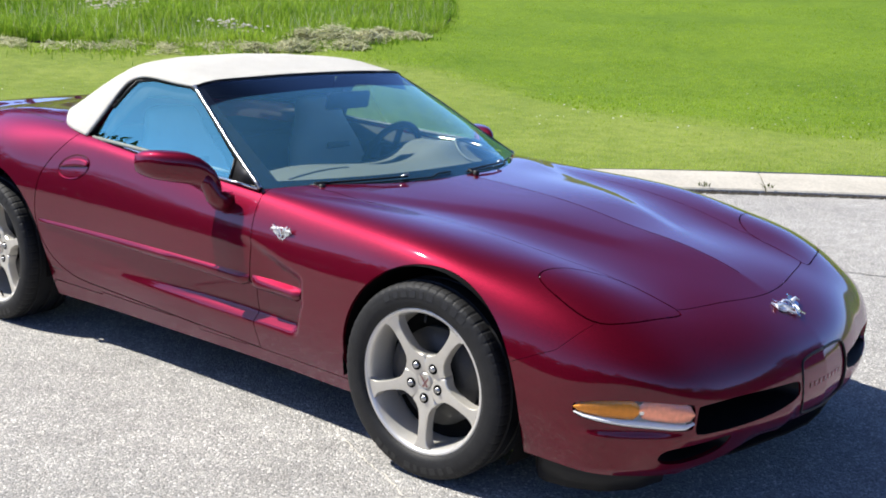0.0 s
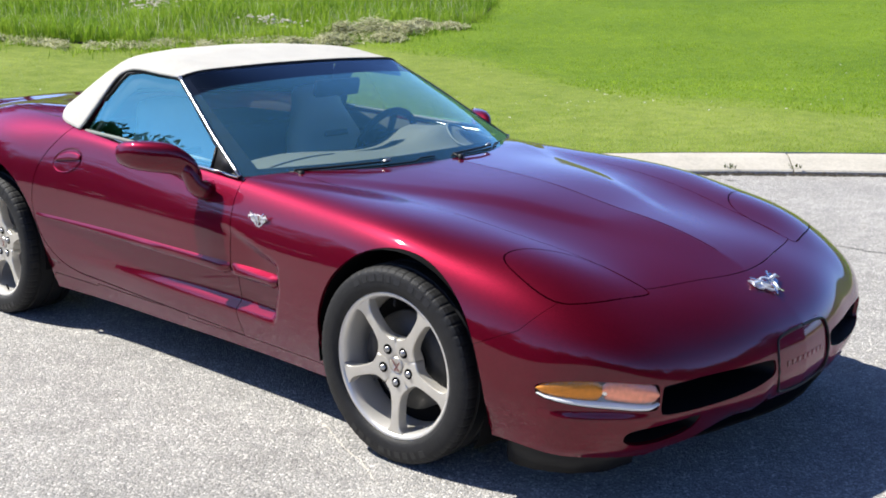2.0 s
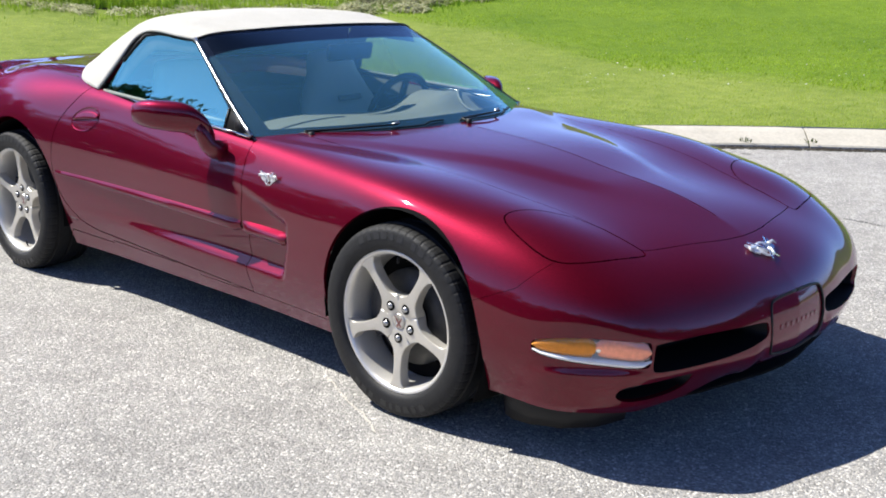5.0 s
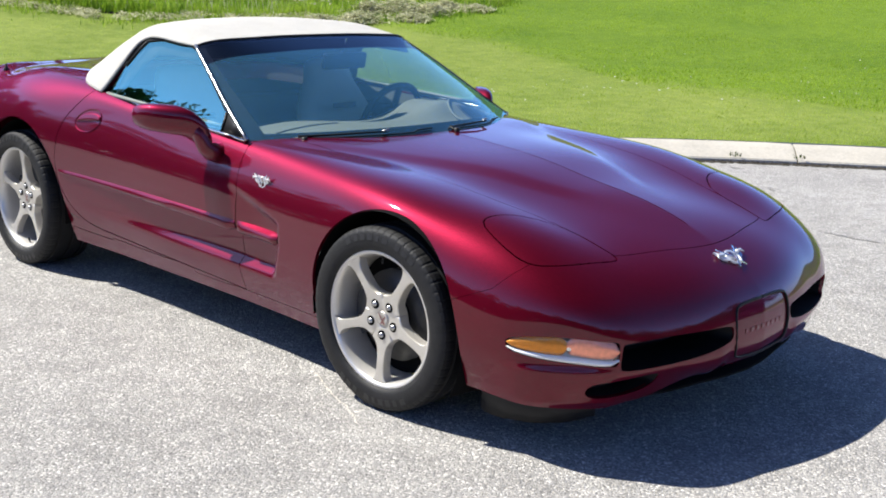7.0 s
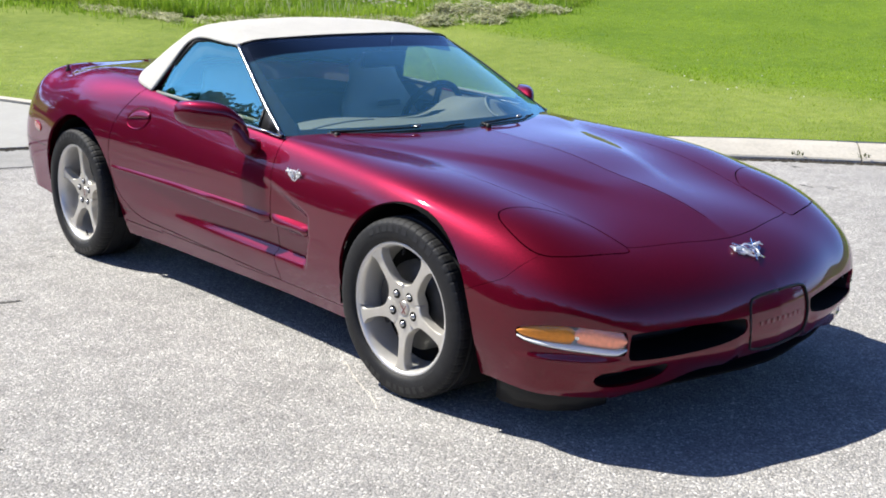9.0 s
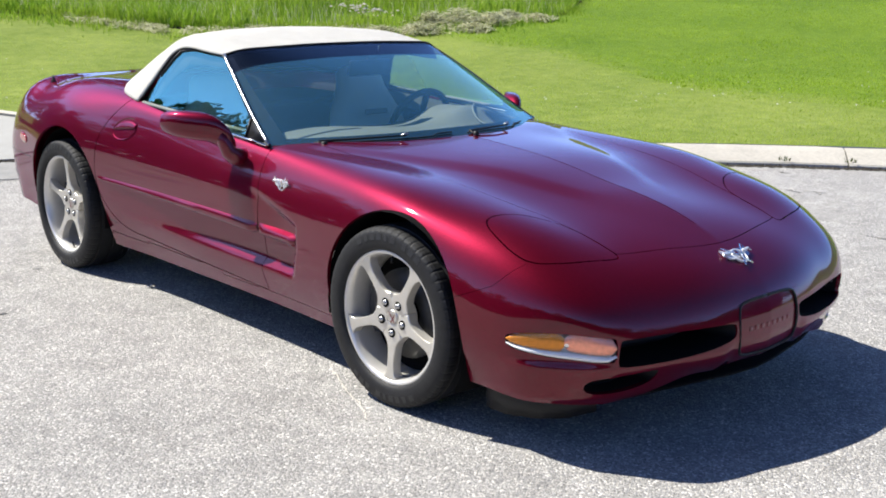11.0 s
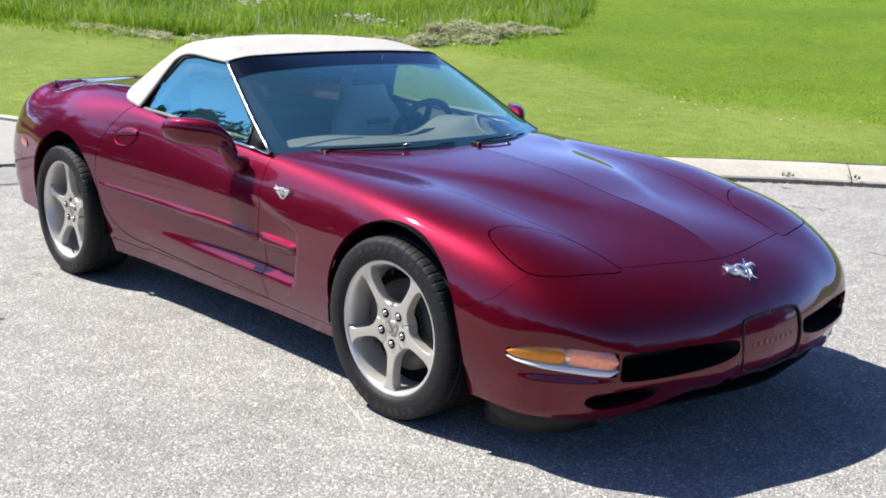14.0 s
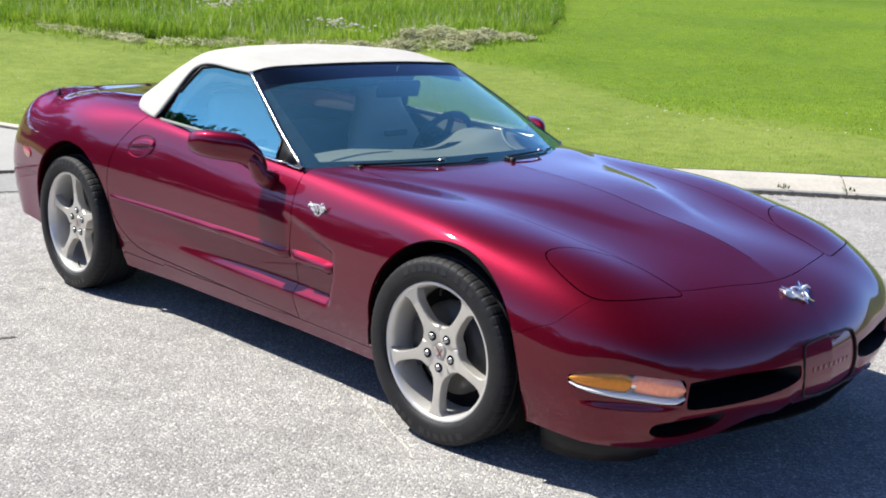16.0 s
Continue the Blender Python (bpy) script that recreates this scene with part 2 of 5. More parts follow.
STONE = plain("pale_stone", (0.55, 0.50, 0.41), 0.9, vary=0.25, scale=6)
FLOWER = plain("white_petals", (0.75, 0.76, 0.68), 0.8)
# soil of gutter and joint, and the dark lumps that imitate meadow shade
SOIL_AND_SHADE = plain("dark_soil_and_shade", (0.045, 0.038, 0.028), 0.95, vary=0.4)
CHIP = plain("pale_filler", (0.58, 0.54, 0.48), 0.9, vary=0.2, scale=40)
TAR = plain("dark_crack", (0.10, 0.098, 0.093), 0.9, vary=0.3)
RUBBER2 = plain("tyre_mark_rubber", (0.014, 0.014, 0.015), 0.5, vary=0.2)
CAP = plain("cap_grey", (0.56, 0.53, 0.475), 0.4, metal=0.6, vary=0.05)
RED = plain("red_enamel", (0.22, 0.10, 0.09), 0.5)
STEEL = plain("brushed_steel", (0.42, 0.42, 0.42), 0.35, metal=0.9, vary=0.15, scale=60)
CALIPER = plain("caliper_grey", (0.035, 0.035, 0.038), 0.5, metal=0.3)
BADGE = plain("badge_silver", (0.86, 0.86, 0.87), 0.22, metal=0.45, vary=0.05)
CHROME2 = plain("bright_grey_metal", (0.62, 0.64, 0.68), 0.18, metal=1.0, vary=0.1, scale=200)
LAMP_SILVER = plain("lamp_housing", (0.75, 0.75, 0.76), 0.4, metal=0.5)
AMBER = plain("amber_plastic", (0.66, 0.24, 0.030), 0.4, metal=0.6, vary=0.15, scale=80, coat=0.3)
AMBER_PINK = plain("amber_pink_plastic", (0.92, 0.36, 0.24), 0.36, metal=0.6, vary=0.2, scale=80, coat=0.3)
LAMP_WHITE = plain("white_plastic", (0.88, 0.88, 0.86), 0.7, spec=0.1, vary=0.05)
LENS = glass("lamp_lens", (0.97, 0.97, 0.97))
RED_LENS = plain("red_lens", (0.34, 0.010, 0.010), 0.12, coat=1.0)
CARPET = plain("dark_carpet", (0.03, 0.03, 0.032), 0.95, vary=0.3, bump=0.4)
TRIM = plain("pale_grey_trim", (0.165, 0.175, 0.16), 0.6, vary=0.06, bump=0.15, bump_scale=500)
TRIM2 = plain("grey_trim", (0.20, 0.20, 0.19), 0.7, vary=0.1)
LEATHER = plain("pale_leather", (0.62, 0.61, 0.56), 0.5, vary=0.08, scale=15, bump=0.2, bump_scale=300)
LINER = plain("dark_liner", (0.05, 0.05, 0.055), 0.9)
TRIM_METAL = plain("bright_trim", (0.36, 0.36, 0.36), 0.30, metal=1.0, vary=0.25, scale=120)
DISC = plain("worn_disc_steel", (0.055, 0.054, 0.052), 0.5, metal=0.5, vary=0.2, scale=60)
FRIT = plain("printed_black", (0.004, 0.004, 0.006), 0.6, spec=0.05)

# ---- helpers for meshes ----
def link_mesh(name, bm, material, parent=None, label="", smooth=True):
    me = bpy.data.meshes.new(name)
    bm.normal_update()
    bm.to_mesh(me)
    bm.free()
    for m in (material if isinstance(material, (list, tuple)) else [material]):
        me.materials.append(m)
    if smooth:
        for p in me.polygons:
            p.use_smooth = True
    ob = new(name, me)
    if parent is not None:
        ob.parent = parent
    if label:
        tagged(ob, label)
    return ob


def part(name, bm, material, parent, label="", smooth=True):
    return link_mesh(name, bm, material, parent, label, smooth)


def spline_matrix(knots, at):
    """Weights of a natural cubic spline through values at the knots, for the places in at."""
    k = np.asarray(knots, float)
    n, h = len(k), np.diff(k)
    a, r = np.zeros((n, n)), np.zeros((n, n))
    a[0, 0] = a[-1, -1] = 1
    for i in range(1, n - 1):
        a[i, i - 1], a[i, i], a[i, i + 1] = h[i - 1], 2 * (h[i - 1] + h[i]), h[i]
        r[i, i - 1], r[i, i], r[i, i + 1] = 6 / h[i - 1], -6 / h[i - 1] - 6 / h[i], 6 / h[i]
    second = np.linalg.solve(a, r)
    at = np.asarray(at, float)
    j = np.clip(np.searchsorted(k, at) - 1, 0, n - 2)
    w = np.zeros((len(at), n))
    for q, (x, i) in enumerate(zip(at, j)):
        d, e = (k[i + 1] - x), (x - k[i])
        w[q, i] += d / h[i]
        w[q, i + 1] += e / h[i]
        w[q] += second[i] * (d ** 3 / h[i] - h[i] * d) / 6 + second[i + 1] * (e ** 3 / h[i] - h[i] * e) / 6
    return w


def loft(rails, nu, nv):
    """A grid of nu x nv points on the surface through the guide rails (each a list of points), and its normals."""
    p = np.array(rails, float).transpose(1, 0, 2)            # stations, rails, xyz
    ku = np.r_[0, np.cumsum(np.linalg.norm(np.diff(p, axis=0), axis=2).mean(1))]
    kv = np.r_[0, np.cumsum(np.linalg.norm(np.diff(p, axis=1), axis=2).mean(0))]
    wu, wv = spline_matrix(ku, np.linspace(0, ku[-1], nu)), spline_matrix(kv, np.linspace(0, kv[-1], nv))
    g = np.einsum("ai,bj,ijc->abc", wu, wv, p)
    du, dv = np.gradient(g, axis=0), np.gradient(g, axis=1)
    nrm = np.cross(du, dv)
    nrm /= np.maximum(np.linalg.norm(nrm, axis=2, keepdims=True), 1e-9)
    return g, nrm


# ---- ground ----
KERB_C, KERB_R = Vector((5.04, -3.37)), 11.0
APRON_A = radians(156.8)                    # the driveway apron starts here


def apron_edge(a):
    """How far past the road's edge the flared driveway reaches."""
    return max(.98, 2.62 + .43 * (math.degrees(a) - 161.5))


def edge_radius(a):
    """The road's edge, seen from the turning circle's centre: the kerb's arc, opening out behind the camera."""
    off = (a - radians(140) + math.pi) % (2 * math.pi) - math.pi
    s = min(1.0, max(0.0, (off - radians(40)) / radians(22) if off > 0 else (-off - radians(48)) / radians(50)))
    return KERB_R + 15.0 * s * s * (3 - 2 * s)


def ring_at(a, d, z=0.0):
    r = edge_radius(a) + d
    return (KERB_C.x + r * math.cos(a), KERB_C.y + r * math.sin(a), z)


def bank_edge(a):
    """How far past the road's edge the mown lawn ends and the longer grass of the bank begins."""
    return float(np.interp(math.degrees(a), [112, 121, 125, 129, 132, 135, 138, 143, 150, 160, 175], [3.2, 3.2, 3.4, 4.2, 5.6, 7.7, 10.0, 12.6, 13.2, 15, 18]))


def lawn_height(x, y, d):
    bank = max(0.0, d - 5.5)
    a = math.atan2(y - KERB_C.y, x - KERB_C.x)
    off = abs((a - radians(140) + math.pi) % (2 * math.pi) - math.pi)
    hill = 1 - min(1.0, max(0.0, (off - radians(42)) / radians(25)))
    z = 0.13 + 0.015 * min(d, 6) + 2.6 * hill * (1 - math.exp(-(bank / 22.0) ** 1.6)) + 11.0 * hill * min(1.0, max(0.0, (bank - 20) / 60)) ** 1.3
    soft = min(1.0, d / 2.0)
    z += soft * 0.05 * noise.noise((x * 0.35, y * 0.35, 0.0)) + soft * 0.02 * noise.noise((x * 1.7, y * 1.7, 3.0))
    if APRON_A - .004 < a < radians(179) and d < apron_edge(a) + .03:
        return -0.06
    return z


def ring_mesh(radii, a0, a1, steps, height, filled=False):
    """A sheet of rings about the turning circle's centre; radii are distances past the road's edge. filled: the sheet closes over the centre."""
    bm = bmesh.new()
    grid = []
    for i in range(steps + 1):
        a = a0 + (a1 - a0) * i / steps
        line = []
        for d in radii:
            x, y, _ = ring_at(a, d)
            line.append(bm.verts.new((x, y, height(x, y, d))))
        grid.append(line)
    for p, q in zip(grid, grid[1:]):
        for k in range(len(radii) - 1):
            bm.faces.new((p[k], p[k + 1], q[k + 1], q[k]))
    if filled:
        hub = bm.verts.new((KERB_C.x, KERB_C.y, height(KERB_C.x, KERB_C.y, radii[0])))
        for p, q in zip(grid, grid[1:]):
            bm.faces.new((hub, p[0], q[0]))
    bmesh.ops.remove_doubles(bm, verts=bm.verts, dist=1e-5)
    bm.normal_update()
    if sum(f.normal.z for f in bm.faces) < 0:
        bmesh.ops.reverse_faces(bm, faces=bm.faces)
    return bm


road = link_mesh("road", ring_mesh([-10.4, -9, -7, -5, -3, -1.5, 0.03], 0, 2 * math.pi, 180, lambda x, y, d: 0.0, True), ASPHALT)
tagged(road, "pale worn asphalt road with cracks", "road", kind="structure")
fine = [0.33] + [0.25 * i for i in range(2, 13)] + [3.02] + [3.25 + 0.25 * i for i in range(50)] + [16, 18, 20, 23, 27, 32, 40, 52, 70, 100, 160, 300, 700, 1800]
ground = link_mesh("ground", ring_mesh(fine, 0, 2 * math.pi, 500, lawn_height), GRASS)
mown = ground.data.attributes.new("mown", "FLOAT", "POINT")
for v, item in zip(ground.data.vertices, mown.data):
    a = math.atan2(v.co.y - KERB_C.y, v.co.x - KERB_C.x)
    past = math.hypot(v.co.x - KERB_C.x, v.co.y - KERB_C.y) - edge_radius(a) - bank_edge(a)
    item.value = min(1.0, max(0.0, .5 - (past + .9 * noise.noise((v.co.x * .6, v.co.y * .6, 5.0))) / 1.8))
tagged(ground, "sunlit green lawn rising to a bank", "ground", kind="structure")

# concrete kerb, cast in sections with open joints
kerb = tagged(new("kerb"), "worn pale concrete kerb along the lawn", "kerb", kind="structure")
PROFILE = [(-.012, -.05), (-.010, .022), (.000, .036), (.090, .072), (.190, .108), (.250, .122), (.340, .128), (.350, .110), (.350, -.05)]
a = radians(77.6)
k = 0
while a < APRON_A - .01:
    b = min(a + 2.4 / KERB_R, APRON_A)
    bm = bmesh.new()
    rows, n = [], 12
    for i in range(n + 1):
        t = a + .0006 + (b - a - .0012) * i / n
        chip = .006 * max(0.0, noise.noise((t * 60, k, 2.0))) + (.004 if i in (0, n) else 0)
        rows.append([bm.verts.new(ring_at(t, d + (chip if 1 < j < 5 else 0), z - (chip if 2 < j < 7 else 0) + .002 * math.sin(k * 2.1))) for j, (d, z) in enumerate(PROFILE)])
    for p, q in zip(rows, rows[1:]):
        for j in range(len(PROFILE) - 1):
            bm.faces.new((p[j], p[j + 1], q[j + 1], q[j]))
    bm.faces.new(rows[0]), bm.faces.new(rows[-1][::-1])
    bmesh.ops.recalc_face_normals(bm, faces=bm.faces)
    part("kerb_section", bm, CONCRETE, kerb, smooth=False)
    a, k = b, k + 1

# concrete apron of a driveway: a gutter strip and slabs
apron = tagged(new("driveway_apron"), "pale concrete driveway apron with open joints", "driveway", kind="structure")


def slab(a0, a1, d0, d1, z0, z1, material, n=12, name="slab"):
    """A cast slab between two angles and two distances past the road's edge; the distances may depend on the angle."""
    bm = bmesh.new()
    far = d1 if callable(d1) else (lambda a: d1)
    near = d0 if callable(d0) else (lambda a: d0)
    top = []
    for i in range(n + 1):
        a = a0 + (a1 - a0) * i / n
        chip = .010 * noise.noise((a * 90, d0 if not callable(d0) else 9.0, 3.0))
        top.append([bm.verts.new(ring_at(a, near(a) + chip + (far(a) - near(a) - chip) * j / 3, z0 + (z1 - z0) * j / 3)) for j in range(4)])
    for p, q in zip(top, top[1:]):
        for j in range(3):
            bm.faces.new((p[j], q[j], q[j + 1], p[j + 1]))
    bm.normal_update()
    if next(iter(bm.faces)).normal.z < 0:
        bmesh.ops.reverse_faces(bm, faces=bm.faces)
    bmesh.ops.solidify(bm, geom=bm.faces, thickness=.12)
    part(name, bm, material, apron, smooth=False)


for i in range(2):
    a0, a1 = APRON_A + i * radians(11) + .001, APRON_A + (i + 1) * radians(11) - .001
    slab(a0, a1, .004, .715, .006, .030, GUTTER, 30)
    slab(max(a0, radians(158.2)), a1, .762, apron_edge, .046, .165, SLAB, 30)
    slab(max(a0, radians(158.6)), a1, lambda a: apron_edge(a) + .004, lambda a: apron_edge(a) + .13, .190, .205, CONCRETE, 30, "edging")


def scatter(name, count, make, material, label, category, place, seed):
    """Many small blades or lumps as one mesh. make(rng, x, y, z) gives vertices and faces."""
    rng = random.Random(seed)
    vv, ff = [], []
    for _ in range(count):
        x, y, z = place(rng)
        if z is None:
            continue
        v, f = make(rng, x, y, z)
        base = len(vv)
        vv += v
        ff += [tuple(base + i for i in q) for q in f]
    me = bpy.data.meshes.new(name)
    me.from_pydata(vv, [], ff)
    me.materials.append(material)
    return tagged(new(name, me), label, category, kind="stuff")


def blade(rng, x, y, z, h, w):
    a, lean_a, lean_r = rng.uniform(0, 6.28), rng.uniform(0, 6.28), rng.uniform(.1, .7) * h
    dx, dy = math.cos(a) * w, math.sin(a) * w
    tx, ty = x + math.cos(lean_a) * lean_r, y + math.sin(lean_a) * lean_r
    mx, my = x + math.cos(lean_a) * lean_r * .3, y + math.sin(lean_a) * lean_r * .3
    return [(x - dx, y - dy, z), (x + dx, y + dy, z), (mx + dx * .7, my + dy * .7, z + h * .6), (mx - dx * .7, my - dy * .7, z + h * .6), (tx, ty, z + h)], [(0, 1, 2, 3), (3, 2, 4)]


def lawn_place(rng):
    u = rng.random()
    d = .34 + 11.5 * u ** 1.5
    a = radians(rng.uniform(112, 166))
    x, y, _ = ring_at(a, d)
    z = lawn_height(x, y, d)
    return x, y, (None if z < 0 else z)


scatter("lawn_grass", 60000, lambda r, x, y, z: blade(r, x, y, z - .004, r.uniform(.010, .027) * (1.5 if r.random() < .03 else 1), r.uniform(.002, .004)), BLADE, "short mown green lawn grass", "grass", lawn_place, 5)


def bank_place(rng):
    a = radians(rng.uniform(104, 148))
    d = bank_edge(a) - .4 + 22.0 * rng.random() ** 1.15 + 1.0 * noise.noise((a * 9, 2.0, 0))
    x, y, _ = ring_at(a, d)
    return x, y, lawn_height(x, y, d)


scatter("bank_grass", 70000, lambda r, x, y, z: blade(r, x, y, z - .006, r.uniform(.016, .040) * (.9 + .8 * noise.noise((x * .6, y * .6, 7.0))), r.uniform(.004, .009)), BANK, "longer soft green grass on the bank", "grass", bank_place, 15)


def tall_edge(a):
    """How far past the road's edge the tall grass begins."""
    deg = math.degrees(a)
    if deg < 133:
        return 99.0
    return float(np.interp(deg, [133, 134, 135, 136, 139, 143, 147, 151, 154, 157, 160, 175], [26, 18.4, 15.8, 14.2, 13.4, 12.6, 12.0, 12.0, 12.5, 13.6, 14.8, 18]))


BARE = ((-15.6, 11.1), (-20.4, 11.8), (-19.6, 11.0))       # bare stony spots among the tall grass


def tall_place(rng):
    a = radians(rng.uniform(133, 170))
    e = tall_edge(a)
    d = e + 11.0 * rng.random() ** 1.4 + .35 * noise.noise((a * 40, 0, 0))
    x, y, _ = ring_at(a, d)
    gap = noise.noise((x * .5, y * .5, 9.0))
    if gap > .42 or any(abs(y - by) < .55 and -.5 < x - bx < 1.7 and rng.random() < .9 for bx, by in BARE):
        return x, y, None
    return x, y, lawn_height(x, y, d)


scatter("tall_grass", 42000, lambda r, x, y, z: blade(r, x, y, z - .01, r.uniform(.14, .48) * (.75 + .8 * noise.noise((x * .5, y * .5, 4.0))), r.uniform(.006, .013)), TALL, "tall uncut meadow grass on the bank", "grass", tall_place, 6)


def lump(rng, x, y, z, r):
    v = []
    for c in ((1, 0, 0), (-1, 0, 0), (0, 1, 0), (0, -1, 0), (0, 0, 1), (0, 0, -.4)):
        k = r * rng.uniform(.6, 1.3)
        v.append((x + c[0] * k, y + c[1] * k, z + c[2] * k * .7))
    return v, [(0, 2, 4), (2, 1, 4), (1, 3, 4), (3, 0, 4), (2, 0, 5), (1, 2, 5), (3, 1, 5), (0, 3, 5)]


def strand(rng, x, y, z):
    """A dry stalk that lies down."""
    a, l, w, t = rng.uniform(0, 6.28), rng.uniform(.05, .14), rng.uniform(.004, .010), rng.uniform(-.05, .05)
    dx, dy = math.cos(a) * l, math.sin(a) * l
    return [(x - dx - dy / l * w, y - dy + dx / l * w, z - t), (x - dx + dy / l * w, y - dy - dx / l * w, z - t + .008), (x + dx + dy / l * w, y + dy - dx / l * w, z + t + .008), (x + dx - dy / l * w, y + dy + dx / l * w, z + t)], [(0, 1, 2, 3)]


def verge_place(rng):
    a = radians(rng.uniform(134, 168))
    d = tall_edge(a) + rng.gauss(-.35, .55) + .5 * noise.noise((a * 30, 6.0, 0))
    x, y, _ = ring_at(a, d)
    return x, y, (lawn_height(x, y, d) if d > 0 and noise.noise((x * .8, y * .8, 2.0)) > -.2 else None)


# dark lumps added along the meadow's edge as the shade under its blades
def shade_place(rng):
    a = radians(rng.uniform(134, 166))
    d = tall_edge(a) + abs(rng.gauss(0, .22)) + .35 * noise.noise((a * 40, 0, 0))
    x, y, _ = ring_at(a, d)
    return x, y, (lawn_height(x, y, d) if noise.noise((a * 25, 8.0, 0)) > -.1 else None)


scatter("verge_grass", 9000, lambda r, x, y, z: blade(r, x, y, z - .01, r.uniform(.05, .17), r.uniform(.005, .011)), TALL, "half-tall ragged grass before the meadow", "grass", verge_place, 41)
scatter("meadow_shade", 2600, lambda r, x, y, z: lump(r, x, y, z, r.uniform(.02, .06)), SOIL_AND_SHADE, "dark lumps that stand for shade under the meadow", "soil", shade_place, 42)
scatter("dry_stalks", 2600, lambda r, x, y, z: blade(r, x, y, z, r.uniform(.25, .52), r.uniform(.003, .006)), STRAW, "dry pale stalks among the tall grass", "grass", tall_place, 43)

HEAPS = [(-13.3, 11.7, .55, .34), (-13.6, 11.2, .40, .26), (-12.9, 12.2, .35, .20), (-13.0, 10.4, .40, .14), (-13.3, 9.8, .30, .10), (-13.2, 12.9, .35, .16), (-12.8, 13.3, .30, .10), (-12.6, 11.4, .30, .10)]


def heap_place(rng):
    cx, cy, sx, n = rng.choice(HEAPS)
    x, y = rng.gauss(cx, sx * .5), rng.gauss(cy, sx * .5)
    d = math.hypot(x - KERB_C.x, y - KERB_C.y) - KERB_R
    r2 = ((x - cx) ** 2 + (y - cy) ** 2) / (sx * sx)
    return x, y, lawn_height(x, y, d) + n * math.exp(-r2 * 1.6) * rng.random()


scatter("straw_heap", 160, lambda r, x, y, z: lump(r, x, y, z, r.uniform(.02, .055)), STRAW, "heaps of dry grey cut grass and soil", "straw", heap_place, 8)
scatter("straw_litter", 4200, lambda r, x, y, z: strand(r, x, y, z + r.uniform(.01, .06)), STRAW, "loose dry straw on the heaps", "straw", heap_place, 12)


def bare_place(rng):
    cx, cy = rng.choice(BARE)
    x, y = rng.gauss(cx, .30), rng.gauss(cy, .24)
    d = math.hypot(x - KERB_C.x, y - KERB_C.y) - KERB_R
    return x, y, lawn_height(x, y, d) + .25


def edge_litter(rng):
    a = radians(rng.uniform(139, 158))
    d = tall_edge(a) - .25 + rng.gauss(0, .30) + .5 * noise.noise((a * 30, 1.0, 0))
    x, y, _ = ring_at(a, d)
    return x, y, (lawn_height(x, y, d) if noise.noise((a * 45, 7.0, d)) > -.15 else None)


scatter("dry_litter", 3200, lambda r, x, y, z: strand(r, x, y, z + r.uniform(.02, .07)), STRAW, "dry cut grass lying along the tall grass", "straw", edge_litter, 19)
scatter("bare_stones", 150, lambda r, x, y, z: lump(r, x, y, z - r.uniform(0, .2), r.uniform(.025, .07)), STONE, "pale bare stones among tall grass", "stones", bare_place, 9)


def flower_place(rng):
    a = radians(rng.uniform(115, 165))
    d = rng.choice((rng.uniform(2.8, 4.5), rng.uniform(2, 9), tall_edge(a) + rng.uniform(.5, 6)))
    if d > 40:
        d = rng.uniform(2.5, 5)
    x, y, _ = ring_at(a, d)
    z = lawn_height(x, y, d)
    return x, y, (None if z < 0 else z + (.05 if d < 10 else .42))


scatter("white_flowers", 150, lambda r, x, y, z: lump(r, x, y, z, r.uniform(.007, .015)), FLOWER, "small white clover and dandelion heads", "flowers", flower_place, 10)


def gutter_place(rng):
    a = radians(rng.uniform(100, 156))
    x, y, _ = ring_at(a, -.012 - .075 * rng.random() ** 2.5)
    return x, y, .0


scatter("gutter_dirt", 5200, lambda r, x, y, z: lump(r, x, y, z, r.uniform(.007, .023)), SOIL_AND_SHADE, "dark leaf litter and soil along the kerb", "soil", gutter_place, 11)


def joint_place(rng):
    a = radians(rng.uniform(157, 172))
    x, y, _ = ring_at(a, .738 + rng.gauss(0, .022) * (1 + 1.2 * noise.noise((a * 60, 4.0, 0))))
    return x, y, .030


scatter("joint_dirt", 1900, lambda r, x, y, z: lump(r, x, y, z, r.uniform(.006, .020)), SOIL_AND_SHADE, "dark soil in the driveway's joint", "soil", joint_place, 23)


def weed(x, y, z, h, n, seed):
    rng = random.Random(seed)
    vv, ff = [], []
    for _ in range(n):
        v, f = blade(rng, x + rng.gauss(0, .032), y + rng.gauss(0, .026), z + rng.uniform(0, h * .5), rng.uniform(.4, 1) * h, .007)
        b = len(vv)
        vv += v
        ff += [tuple(b + i for i in q) for q in f]
    me = bpy.data.meshes.new("weed")
    me.from_pydata(vv, [], ff)
    me.materials.append(WEED)
    tagged(new("weed", me), "small dark weed growing at the kerb", "weed", kind="stuff")


for i, (px, py) in enumerate(((-2.09, 5.05), (-1.69, 5.37))):
    weed(px, py, .04, .036, 14, i)

